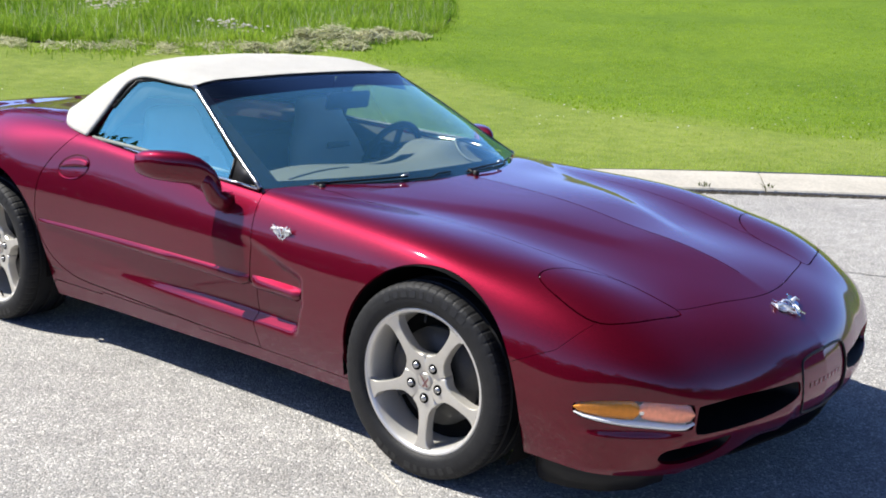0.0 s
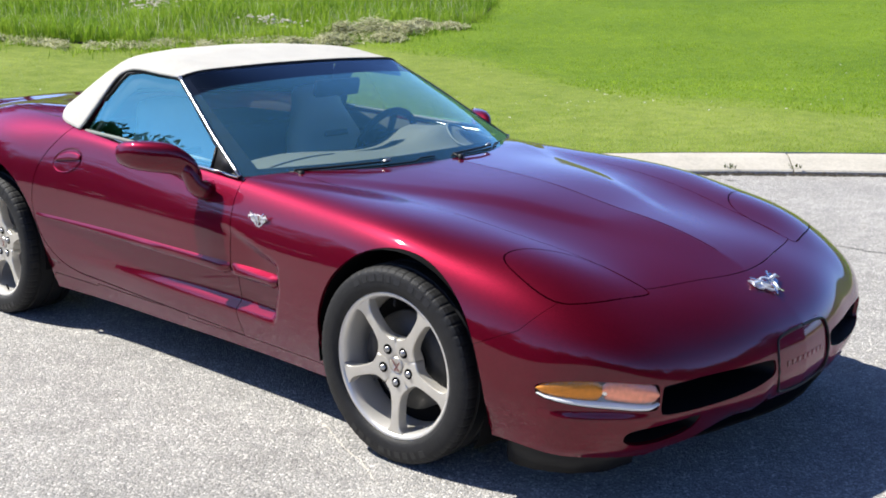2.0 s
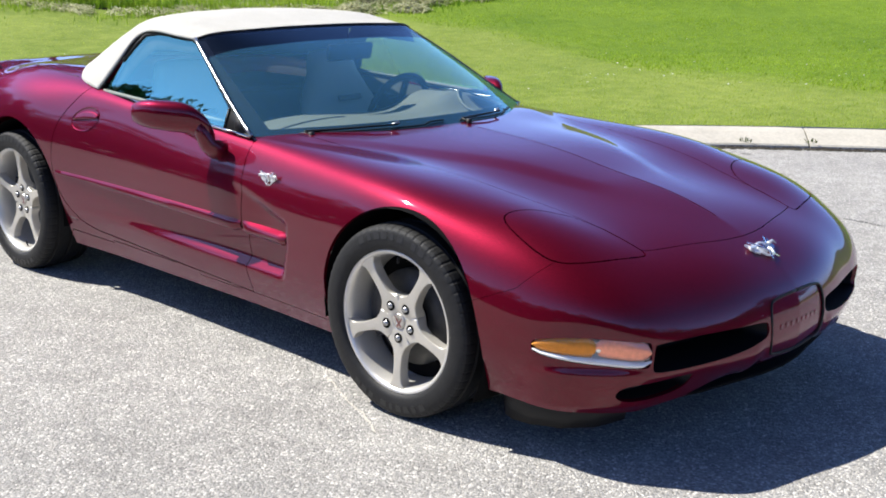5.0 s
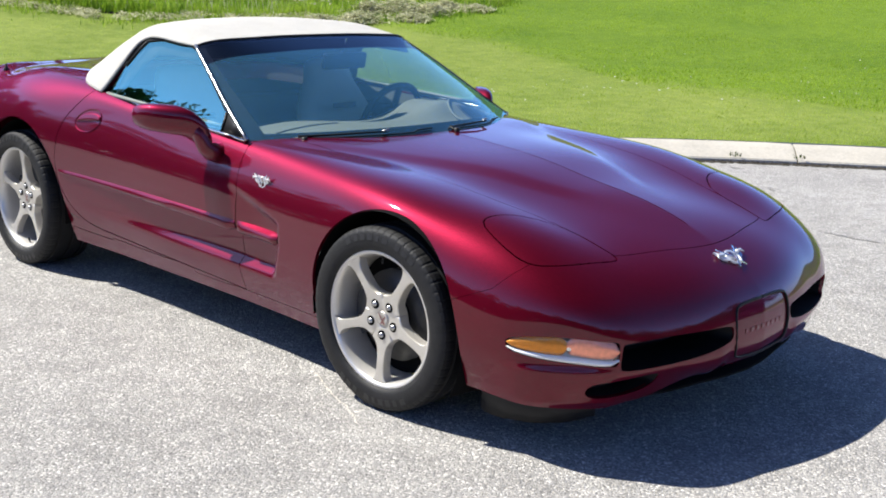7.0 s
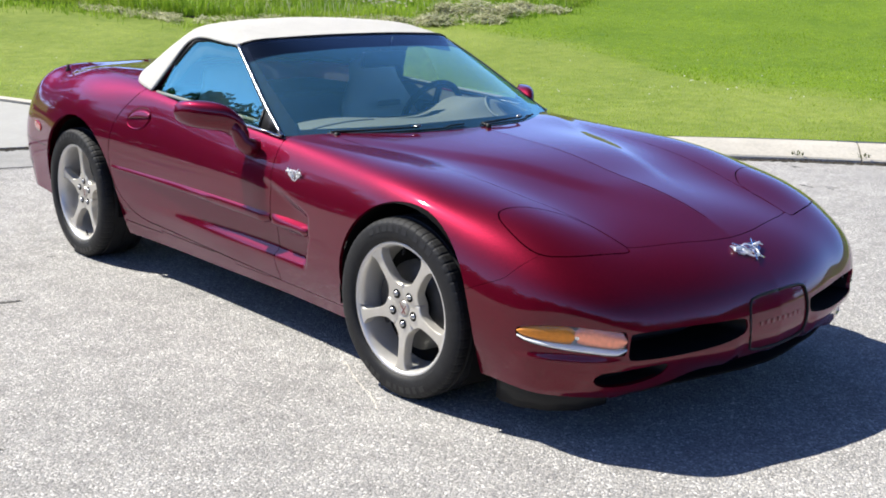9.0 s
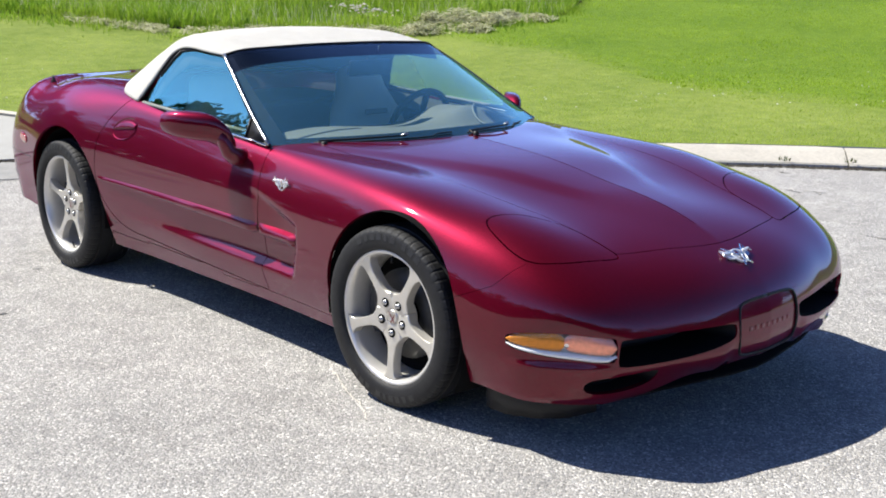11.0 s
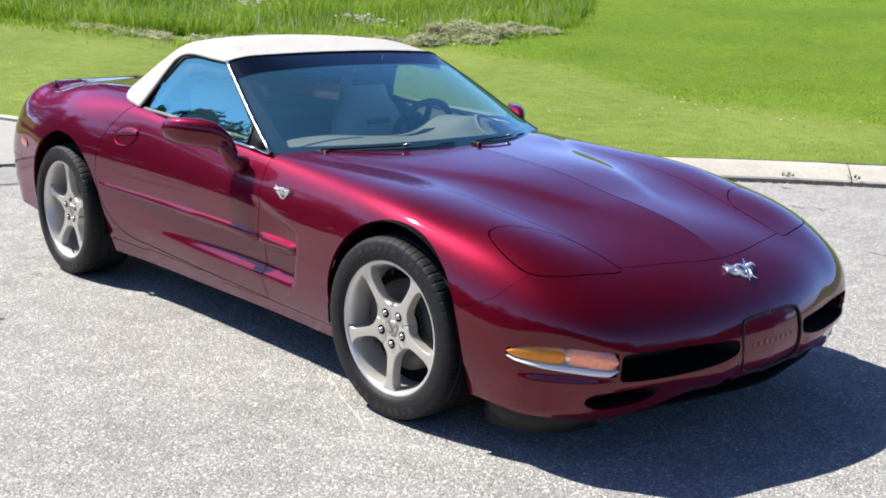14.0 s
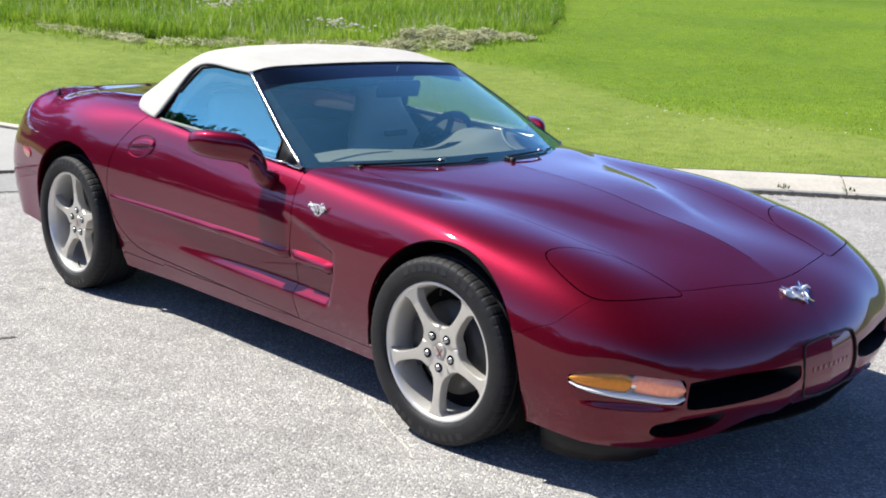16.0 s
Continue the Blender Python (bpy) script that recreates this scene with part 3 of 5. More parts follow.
# road marks: a pale healed crack by the front wheel, dark cracks farther off
def crack(name, pts, width, material, label):
    rng = random.Random(len(pts) + int(width * 1e4))
    bm = bmesh.new()
    prev = None
    for i in range(len(pts) - 1):
        for j in range(8):
            t = j / 8
            x, y = pts[i][0] + (pts[i + 1][0] - pts[i][0]) * t, pts[i][1] + (pts[i + 1][1] - pts[i][1]) * t
            dx, dy = pts[i + 1][0] - pts[i][0], pts[i + 1][1] - pts[i][1]
            l = math.hypot(dx, dy)
            w = width * rng.uniform(.25, 1.1) * (.3 if (i, j) in ((0, 0), (len(pts) - 2, 7)) else 1)
            o = rng.uniform(-1.1, 1.1) * width
            q = [bm.verts.new((x - dy / l * (o + w), y + dx / l * (o + w), .0035)), bm.verts.new((x - dy / l * (o - w), y + dx / l * (o - w), .0035))]
            if prev:
                bm.faces.new((prev[0], prev[1], q[1], q[0]))
            prev = q
    bm.normal_update()
    if sum(f.normal.z for f in bm.faces) < 0:
        bmesh.ops.reverse_faces(bm, faces=bm.faces)
    ob = link_mesh(name, bm, material, None, label, smooth=False)
    tagged(ob, label, "crack", kind="structure")


crack("pale_crack", [(-.43, -.81), (-.323, -.854), (-.205, -.911), (-.101, -.94), (-.014, -.982), (.068, -1.031)], .0042, CHIP, "pale healed crack in the asphalt")
for pts, width in (
        ([(-.33, 3.05), (-.21, 3.07), (-.08, 3.045), (.2, 3.12), (.45, 3.10)], .008),
        ([(-1.94, 4.74), (-1.90, 4.72), (-1.86, 4.76)], .015),
        ([(-1.45, 4.05), (-1.38, 4.06), (-1.30, 4.03)], .013),
        ([(-1.25, 4.11), (-1.17, 4.065)], .010),
        ([(-1.30, 4.15), (-1.16, 4.16)], .007),
        ([(-2.09, -1.74), (-2.06, -1.63), (-2.03, -1.53), (-2.0, -1.46)], .012),
        ([(-2.72, -1.06), (-2.69, -1.0)], .007),
        ([(-.45, -2.16), (-.42, -2.13)], .005),
        ([(-5.66, -.95), (-5.60, -.62), (-5.50, -.34), (-5.40, -.02), (-5.33, .25)], .008),
        ([(-5.36, .05), (-5.20, .02), (-5.02, -.06)], .006),
        ([(-5.05, .22), (-5.10, .02), (-5.02, -.2), (-5.06, -.5)], .006)):
    crack("dark_crack", pts, width, TAR, "short dark crack in the asphalt")

# ---- the car: guide rails of its skin, tail to nose, for one half (y is the half width) ----
STATION_X = [-3.10, -2.85, -2.60, -2.25, -1.90, -1.50, -1.10, -0.75, -0.40, 0.0, 0.28]


def rail(tail, ys, zs, nose):
    """One guide rail: points of the tail, half widths and heights at the stations, points of the nose. Right half: y < 0."""
    pts = tail + [(x, y, z) for x, y, z in zip(STATION_X, ys, zs)] + nose
    return [(x, -y, z) for x, y, z in pts]


RAILS = [
    rail([(-3.40, .80, .30), (-3.36, .835, .30), (-3.26, .87, .29)],        # sill
         [.880, .885, .880, .840, .810, .800, .800, .805, .820, .840, .850],
         [.280, .250, .230, .200, .190, .185, .185, .185, .185, .190, .195],
         [(.48, .85, .195), (.62, .83, .19), (.71, .76, .185), (.765, .695, .182), (.795, .64, .180)]),
    rail([(-3.42, .79, .305), (-3.42, .83, .42), (-3.31, .875, .44)],       # rocker
         [.900, .915, .915, .885, .860, .855, .855, .860, .880, .900, .900],
         [.440, .440, .420, .380, .360, .350, .350, .350, .350, .350, .350],
         [(.49, .885, .34), (.64, .845, .31), (.745, .765, .28), (.80, .69, .25), (.815, .61, .192)]),
    rail([(-3.45, .77, .31), (-3.46, .82, .56), (-3.34, .87, .60)],         # waist
         [.905, .930, .935, .905, .880, .872, .872, .878, .897, .915, .910],
         [.600, .600, .600, .570, .550, .540, .540, .530, .520, .500, .490],
         [(.50, .885, .46), (.66, .835, .42), (.775, .745, .36), (.835, .67, .30), (.83, .57, .200)]),
    rail([(-3.48, .72, .315), (-3.49, .77, .66), (-3.36, .83, .74)],        # shoulder
         [.885, .910, .915, .890, .865, .858, .858, .862, .880, .900, .885],
         [.740, .740, .750, .730, .710, .690, .680, .670, .655, .635, .600],
         [(.52, .855, .55), (.69, .81, .50), (.81, .725, .425), (.86, .625, .318), (.85, .52, .210)]),
    rail([(-3.51, .60, .32), (-3.53, .64, .70), (-3.39, .74, .85)],         # upper shoulder
         [.820, .840, .850, .830, .815, .810, .805, .800, .812, .830, .814],
         [.860, .870, .875, .860, .840, .810, .795, .785, .771, .748, .700],
         [(.54, .791, .634), (.715, .745, .550), (.84, .655, .46), (.888, .55, .325), (.868, .45, .224)]),
    rail([(-3.53, .46, .32), (-3.555, .48, .70), (-3.43, .60, .90)],        # wing crest
         [.700, .710, .715, .740, .750, .750, .745, .720, .695, .680, .660],
         [.925, .950, .958, .935, .905, .868, .840, .822, .806, .776, .729],
         [(.54, .64, .665), (.72, .61, .575), (.865, .53, .465), (.915, .445, .315), (.886, .36, .240)]),
    rail([(-3.54, .31, .32), (-3.57, .32, .70), (-3.46, .40, .905)],        # valley beside the hood
         [.480, .480, .480, .500, .500, .500, .500, .500, .500, .490, .470],
         [.950, .966, .973, .980, .950, .900, .856, .834, .802, .765, .715],
         [(.56, .46, .65), (.76, .44, .575), (.905, .38, .46), (.942, .31, .305), (.911, .25, .242)]),
    rail([(-3.55, .16, .32), (-3.58, .16, .70), (-3.48, .20, .905)],        # hood bulge
         [.240, .240, .240, .250, .250, .250, .250, .250, .270, .270, .260],
         [.958, .974, .983, .990, .960, .910, .866, .842, .812, .773, .717],
         [(.58, .25, .655), (.80, .24, .575), (.94, .20, .455), (.963, .16, .30), (.932, .12, .243)]),
    rail([(-3.55, 0, .32), (-3.58, 0, .70), (-3.48, 0, .905)],              # centre line
         [0] * 11,
         [.960, .976, .986, .990, .960, .910, .869, .846, .820, .778, .726],
         [(.60, 0, .665), (.82, 0, .565), (.955, 0, .45), (.972, 0, .295), (.943, 0, .244)]),
]


def smooth(a, b, x):
    t = np.clip((x - a) / (b - a), 0, 1)
    return t * t * (3 - 2 * t)


def bead_z(x):
    return .50 + (x + .57) * -.020


def ledge_z(x):
    return .355 + (x + .62) * -.017


skin, skin_n = loft(RAILS, 380, 130)
X, Z = skin[:, :, 0], skin[:, :, 2]
cove_end = -.545 - .38 * np.clip(.49 - Z, 0, .2)
cove = 0.040 * smooth(-2.25, -.85, X) ** 1.15 * smooth(cove_end, cove_end - .035, X) * smooth(bead_z(X) + .004, bead_z(X) - .018, Z) * smooth(ledge_z(X) - .012, ledge_z(X) + .022, Z)
front_cove = 0.022 * smooth(-.98, -.66, X) * smooth(-.548, -.578, X) * smooth(.592 + .30 * (-.60 - X), .560 + .30 * (-.60 - X), Z) * smooth(bead_z(X) - .006, bead_z(X) + .010, Z)
cove = (cove + front_cove) * (skin[:, :, 1] < -.6)
skin = skin - skin_n * cove[:, :, None]
# raised middle of the hood, a V that narrows towards the nose
vee = np.interp(X, [-.85, -.65, -.35, 0.0, .15, .35, .55, .70], [.68, .62, .46, .31, .255, .17, .09, .02])
AY = -skin[:, :, 1]
rise = .0125 * smooth(vee + .060, vee - .055, AY) * smooth(.66, .30, X) * smooth(-1.0, -.6, X) * (Z > .5)
skin = skin + skin_n * rise[:, :, None]
# the lower lip of the bumper stands proud under the lamps and intakes
lip = .009 * smooth(.340, .310, Z) * smooth(.180, .215, Z) * smooth(.52, .66, X) * smooth(.18, .25, AY)
skin = skin + skin_n * lip[:, :, None]
du, dv = np.gradient(skin, axis=0), np.gradient(skin, axis=1)
skin_n = np.cross(du, dv)
skin_n /= np.maximum(np.linalg.norm(skin_n, axis=2, keepdims=True), 1e-9)
# the nose is one even sweep: its shading normals are evened out
even = skin_n.copy()
for _ in range(60):
    wide = np.pad(even, ((1, 1), (1, 1), (0, 0)), mode="edge")
    even = sum(wide[i:i + even.shape[0], j:j + even.shape[1]] for i in range(3) for j in range(3)) / 9
weight = np.maximum(smooth(.10, .38, X), .6 * smooth(-.80, -.55, X) * smooth(.68, .58, AY))
weight = (weight * smooth(.35, .43, Z))[:, :, None]
skin_n = skin_n * (1 - weight) + even * weight
skin_n[:, -1, 1] = 0
skin_n /= np.maximum(np.linalg.norm(skin_n, axis=2, keepdims=True), 1e-9)

ex, ey, ez = Vector((1, 0, 0)), Vector((0, 1, 0)), Vector((0, 0, 1))
ediag = Vector((-1, -1, 0)).normalized()            # along the right front corner
SIDE, TOP, FRONT, CORNER = (ex, ez), (ex, -ey), (-ey, ez), (ediag, ez)


def inside(poly, a, b):
    hit = False
    for (x0, y0), (x1, y1) in zip(poly, poly[1:] + poly[:1]):
        if (y0 > b) != (y1 > b) and a < (x1 - x0) * (b - y0) / (y1 - y0) + x0:
            hit = not hit
    return hit


def rounded(poly, steps=3, closed=True):
    """Corner cutting: a smooth outline from a few points."""
    for _ in range(steps):
        out = []
        pairs = list(zip(poly, poly[1:] + poly[:1])) if closed else list(zip(poly, poly[1:]))
        for (x0, y0), (x1, y1) in pairs:
            out += [(.75 * x0 + .25 * x1, .75 * y0 + .25 * y1), (.25 * x0 + .75 * x1, .25 * y0 + .75 * y1)]
        poly = out if closed else [poly[0]] + out + [poly[-1]]
    return poly


def cut(bm, line, axes, where, closed=True):
    """Splits the faces of bm along a line drawn in the view with these two axes."""
    e1, e2 = axes
    pts = line + line[:1] if closed else line
    for (a0, b0), (a1, b1) in zip(pts, pts[1:]):
        d = math.hypot(a1 - a0, b1 - b0)
        if d < 1e-6:
            continue
        no = (e1 * (b1 - b0) - e2 * (a1 - a0)).normalized()
        lo_a, hi_a, lo_b, hi_b = min(a0, a1) - 1e-4, max(a0, a1) + 1e-4, min(b0, b1) - 1e-4, max(b0, b1) + 1e-4
        faces = []
        for f in bm.faces:
            c = f.verts[0].co
            a, b = c.dot(e1), c.dot(e2)
            if a < lo_a - .06 or a > hi_a + .06 or b < lo_b - .06 or b > hi_b + .06 or not where(c):
                continue
            aa, bb = [v.co.dot(e1) for v in f.verts], [v.co.dot(e2) for v in f.verts]
            if max(aa) >= lo_a and min(aa) <= hi_a and max(bb) >= lo_b and min(bb) <= hi_b:
                faces.append(f)
        edges = {e for f in faces for e in f.edges}
        verts = {v for f in faces for v in f.verts}
        bmesh.ops.bisect_plane(bm, geom=list(verts) + list(edges) + faces, dist=1e-5, plane_co=e1 * a0 + e2 * b0, plane_no=no)


# outlines of the panels, half widths
ARCH_F = [(.025 + .370 * math.cos(a), .335 + .378 * math.sin(a)) for a in np.linspace(0, math.pi, 40)] + [(-.335, .25), (-.315, .1), (.390, .1), (.395, .25)]
ARCH_R = [(-2.60 + .395 * math.cos(a), .35 + .40 * math.sin(a)) for a in np.linspace(0, math.pi, 40)] + [(-2.985, .25), (-2.95, .1), (-2.18, .1), (-2.20, .25)]
LID = rounded([(.45, .475), (.355, .56), (.318, .67), (.338, .755), (.48, .795), (.585, .785), (.635, .70), (.668, .56), (.690, .475), (.672, .458), (.62, .462)], 2)
HOOD_EDGE = rounded([(.752, -.02), (.745, .12), (.71, .28), (.668, .455), (.655, .47), (.43, .475), (.20, .535), (-.2, .57), (-.6, .62), (-.82, .645)], 2, False)
COWL = rounded([(-.545, -.02), (-.555, .2), (-.63, .4), (-.74, .56), (-.83, .68), (-.895, .755)], 2, False)
DOOR = [(-.885, .95), (-.868, .80), (-.842, .66), (-.846, .45), (-.835, .243)] + rounded([(-.835, .243), (-1.22, .258), (-1.75, .285), (-2.03, .30), (-2.17, .38), (-2.235, .50), (-2.24, .64), (-2.205, .77), (-2.10, .90)], 2, False)[1:] + [(-2.05, .98)]
COCKPIT = [(-.545, -.02)] + COWL[1:] + rounded([(-.895, .755), (-1.05, .766), (-1.6, .768), (-2.02, .757), (-2.20, .715), (-2.45, .60), (-2.66, .38), (-2.76, .12), (-2.77, -.02)], 2, False)[1:]
BUMPER_EDGE = [(.60, .75), (.575, .62), (.50, .545), (.36, .485)]
LAMP = rounded([(.214, .384), (.209, .413), (.06, .429), (-.118, .417), (-.134, .408), (-.134, .343), (-.118, .334), (.06, .346), (.20, .366)], 2)
INTAKE = rounded([(.648, .314), (.656, .335), (.656, .395), (.646, .410), (.30, .400), (.205, .396), (.187, .388), (.188, .352), (.22, .338), (.33, .322)], 2)
DUCT = rounded([(.732, .238), (.732, .270), (.70, .284), (.58, .292), (.518, .294), (.506, .284), (.520, .252), (.59, .230), (.69, .222)], 2)
PLATE = rounded([(-.02, .458), (.13, .455), (.172, .438), (.172, .296), (.14, .268), (-.02, .264)], 2, False)

half = bmesh.new()
layer = half.verts.layers.float_vector.new("n")
nu, nv = skin.shape[:2]
vs = [[half.verts.new(skin[i, j]) for j in range(nv)] for i in range(nu)]
for i in range(nu):
    for j in range(nv):
        vs[i][j][layer] = Vector(skin_n[i, j])
for i in range(nu - 1):
    for j in range(nv - 1):
        half.faces.new((vs[i][j], vs[i + 1][j], vs[i + 1][j + 1], vs[i][j + 1]))
is_side, is_nose = (lambda c: c.y < -.55), (lambda c: c.x > .45)
is_top = lambda c: c.z > .5
cut(half, ARCH_F, SIDE, is_side)
cut(half, ARCH_R, SIDE, is_side)
cut(half, DOOR, SIDE, is_side, False)
cut(half, [(-.84, .243), (-.36, .243)], SIDE, is_side, False)
cut(half, LID, TOP, is_top)
cut(half, HOOD_EDGE, TOP, is_top, False)
cut(half, COCKPIT, TOP, is_top, False)
cut(half, BUMPER_EDGE, SIDE, lambda c: c.y < -.6 and c.z > .4, False)
cut(half, LAMP, CORNER, is_nose)
cut(half, INTAKE, FRONT, is_nose)
cut(half, DUCT, FRONT, is_nose)
cut(half, PLATE, FRONT, lambda c: c.x > .8, False)
HOOD = [(a, b) for a, b in HOOD_EDGE] + COWL[::-1]
PLATE_AREA = PLATE + [(-.1, .264), (-.1, .458)]
COCKPIT_AREA = COCKPIT + [(-2.8, -.1), (-.5, -.1)]
HOOD_AREA = HOOD + [(-.5, -.1), (.8, -.1)]


def seam_x(z):
    for (xa, za), (xb, zb) in zip(BUMPER_EDGE, BUMPER_EDGE[1:]):
        if zb <= z <= za:
            return xb + (xa - xb) * (z - zb) / (za - zb)
    return .60


def region(c):
    x, y, z = c.x, -c.y, c.z
    s = c.dot(ediag)
    if y > .55 and (inside(ARCH_F, x, z) or inside(ARCH_R, x, z)):
        return ""
    if x > .45 and (inside(LAMP, s, z) or inside(INTAKE, y, z) or inside(DUCT, y, z)):
        return ""
    if z > .5 and inside(COCKPIT_AREA, x, y):
        return ""
    if z > .5 and inside(LID, x, y):
        return "lid"
    if z > .5 and inside(HOOD_AREA, x, y):
        return "hood"
    if x > .8 and inside(PLATE_AREA, y, z):
        return "plate"
    if y > .55 and inside(DOOR, x, z):
        return "door"
    if x > .04 and (z < .485 or x > seam_x(z)):
        return "bumper"
    if -2.25 < x < -.3 and z < .243 + (.02 if x < -1.2 else 0):
        return "rocker"
    return "fender" if x > -1.2 else "quarter"


regions = {}
for f in half.faces:
    r = region(f.calc_center_median())
    if r:
        regions.setdefault(r, []).append(f)


def panel(name, faces, sides, parent, material, label="", gap=.0022, depth=.014, push=0.0):
    """A body panel from faces of the half skin: on the right (-1), on the left (1) or both, with a folded-in rim all round."""
    index, cos, nos, fcs = {}, [], [], []
    for f in faces:
        fcs.append([index.setdefault(v, len(index)) for v in f.verts])
    own = list(index)
    count, rim = {}, {}
    for f in faces:
        for lo in f.loops:
            count[lo.edge] = count.get(lo.edge, 0) + 1
            rim[lo.edge] = lo
    shift, edge_list = {}, []
    for e, k in count.items():
        if k > 1 or (len(sides) == 2 and all(abs(v.co.y) < 1e-5 for v in e.verts)):
            continue
        lo = rim[e]
        a, b = lo.vert, lo.link_loop_next.vert
        t = (b.co - a.co)
        if t.length < 1e-7:
            continue
        inn = lo.face.normal.cross(t).normalized()
        edge_list.append((a, b, inn))
        for v in (a, b):
            shift[v] = shift.get(v, Vector()) + inn
    half_v, half_n = [], []
    for v in own:
        c, n = v.co.copy(), v[layer].normalized()
        if v in shift and shift[v].length > 1e-6:
            s = shift[v].normalized() * gap
            if len(sides) == 2 and abs(c.y) < 1e-5:
                s.y = 0
            c += s
        c -= n * push
        half_v.append(c), half_n.append(n)
    for a, b, inn in edge_list:
        k = len(half_v)
        ca, cb = half_v[index[a]], half_v[index[b]]
        for c in (ca, cb, cb - b[layer].normalized() * depth + inn * .001, ca - a[layer].normalized() * depth + inn * .001):
            half_v.append(c.copy()), half_n.append(-inn)
        fcs.append([k + 1, k, k + 3, k + 2])
    for s in sides:
        base = len(cos)
        cos += [(c.x, c.y * -s, c.z) for c in half_v]
        nos += [(n.x, n.y * -s, n.z) for n in half_n]
        if s == -1:
            all_f = [[base + i for i in f] for f in fcs]
        else:
            all_f = [[base + i for i in f][::-1] for f in fcs]
        panel_faces = all_f if s == sides[0] else panel_faces + all_f
    me = bpy.data.meshes.new(name)
    me.from_pydata(cos, [], panel_faces)
    me.materials.append(material)
    for p in me.polygons:
        p.use_smooth = True
    me.normals_split_custom_set_from_vertices([Vector(n).normalized() for n in nos])
    ob = new(name, me)
    ob.parent = parent
    if label:
        tagged(ob, label)
    return ob


half.normal_update()
car = tagged(new("convertible_car"), "dark red metallic sports convertible with raised white canvas top", "car")
panel("hood", regions["hood"], (-1, 1), car, PAINT, gap=.0027)
panel("front_bumper", regions["bumper"], (-1, 1), car, PAINT, gap=.0007)
panel("plate_panel", regions["plate"], (-1, 1), car, PAINT, push=.004)
panel("rear_body", regions["quarter"], (-1, 1), car, PAINT)
for side in (-1, 1):
    panel("headlight_cover", regions["lid"], (side,), car, PAINT, gap=.0044)
    panel("front_fender", regions["fender"], (side,), car, PAINT, gap=.0007)
    panel("door_panel", regions["door"], (side,), car, PAINT, gap=.0032)
    panel("rocker_panel", regions["rocker"], (side,), car, PAINT)
half.free()

# ---- windscreen, soft top, side glass ----
def sheet(g, flip=False, sides=(1, -1)):
    """A bmesh from a grid of the right half (y < 0), and its mirror image on the left."""
    bm = bmesh.new()
    for s in sides:
        vv = [[bm.verts.new((p[0], p[1] * s, p[2])) for p in row] for row in g]
        for r, q in zip(vv, vv[1:]):
            for k in range(len(r) - 1):
                f = (r[k], q[k], q[k + 1], r[k + 1])
                bm.faces.new(f if (s == 1) != flip else f[::-1])
    bmesh.ops.remove_doubles(bm, verts=bm.verts, dist=1e-5)
    return bm


def thicken(bm, t):
    """Gives a sheet a thickness t, behind its normals."""
    bm.normal_update()
    bmesh.ops.solidify(bm, geom=bm.faces, thickness=t)
    return bm


def neg(pts):
    return [(x, -y, z) for x, y, z in pts]


def tube(points, radius, sides=8, squash=1.0, up=(0, 0, 1)):
    """A tapered rod along points; radius is one number or one for each point."""
    bm = bmesh.new()
    rad = radius if isinstance(radius, (list, tuple)) else [radius] * len(points)
    pts = [Vector(p) for p in points]
    rings = []
    for i, p in enumerate(pts):
        t = (pts[min(i + 1, len(pts) - 1)] - pts[max(i - 1, 0)]).normalized()
        a = t.cross(Vector(up))
        a = a.normalized() if a.length > 1e-4 else t.orthogonal().normalized()
        b = a.cross(t)
        rings.append([bm.verts.new(p + (a * math.cos(w) * squash + b * math.sin(w)) * rad[i]) for w in [2 * math.pi * k / sides for k in range(sides)]])
    for r, q in zip(rings, rings[1:]):
        for k in range(sides):
            bm.faces.new((r[k], r[(k + 1) % sides], q[(k + 1) % sides], q[k]))
    bm.faces.new(rings[0][::-1]), bm.faces.new(rings[-1])
    bmesh.ops.recalc_face_normals(bm, faces=bm.faces)
    return bm


def box(sx, sy, sz, m=Matrix(), bevel=0.0, seg=2):
    bm = bmesh.new()
    bmesh.ops.create_cube(bm, size=1, matrix=m @ Matrix.Diagonal((sx, sy, sz, 1)))
    if bevel:
        bmesh.ops.bevel(bm, geom=bm.edges, offset=bevel, segments=seg, affect="EDGES", profile=0.5)
    return bm


TOP_RAILS = [neg(r) for r in (
    [(-1.470, .612, 1.155), (-1.68, .618, 1.168), (-1.89, .612, 1.158), (-1.975, .675, 1.050), (-2.03, .765, .915)],
    [(-1.440, .555, 1.172), (-1.69, .575, 1.200), (-1.93, .575, 1.192), (-2.065, .640, 1.085), (-2.17, .745, .932)],
    [(-1.410, .420, 1.182), (-1.71, .440, 1.226), (-1.99, .455, 1.220), (-2.240, .515, 1.115), (-2.42, .620, .962)],
    [(-1.392, .220, 1.189), (-1.73, .225, 1.238), (-2.05, .235, 1.232), (-2.400, .260, 1.125), (-2.66, .360, .978)],
    [(-1.386, .000, 1.191), (-1.74, .000, 1.241), (-2.06, .000, 1.235), (-2.430, .000, 1.128), (-2.76, .000, .988)])]
top_g, top_n = loft(TOP_RAILS, 60, 50)
wob = np.array([[.004 * noise.noise((p[0] * 5, p[1] * 4, 1.0)) + .0015 * noise.noise((p[0] * 22, p[1] * 16, 5.0)) for p in row] for row in top_g])
top_g = top_g - top_n * wob[:, :, None]
part("soft_top", thicken(sheet(top_g, flip=True), .006), CANVAS, car, "taut off-white canvas soft top")

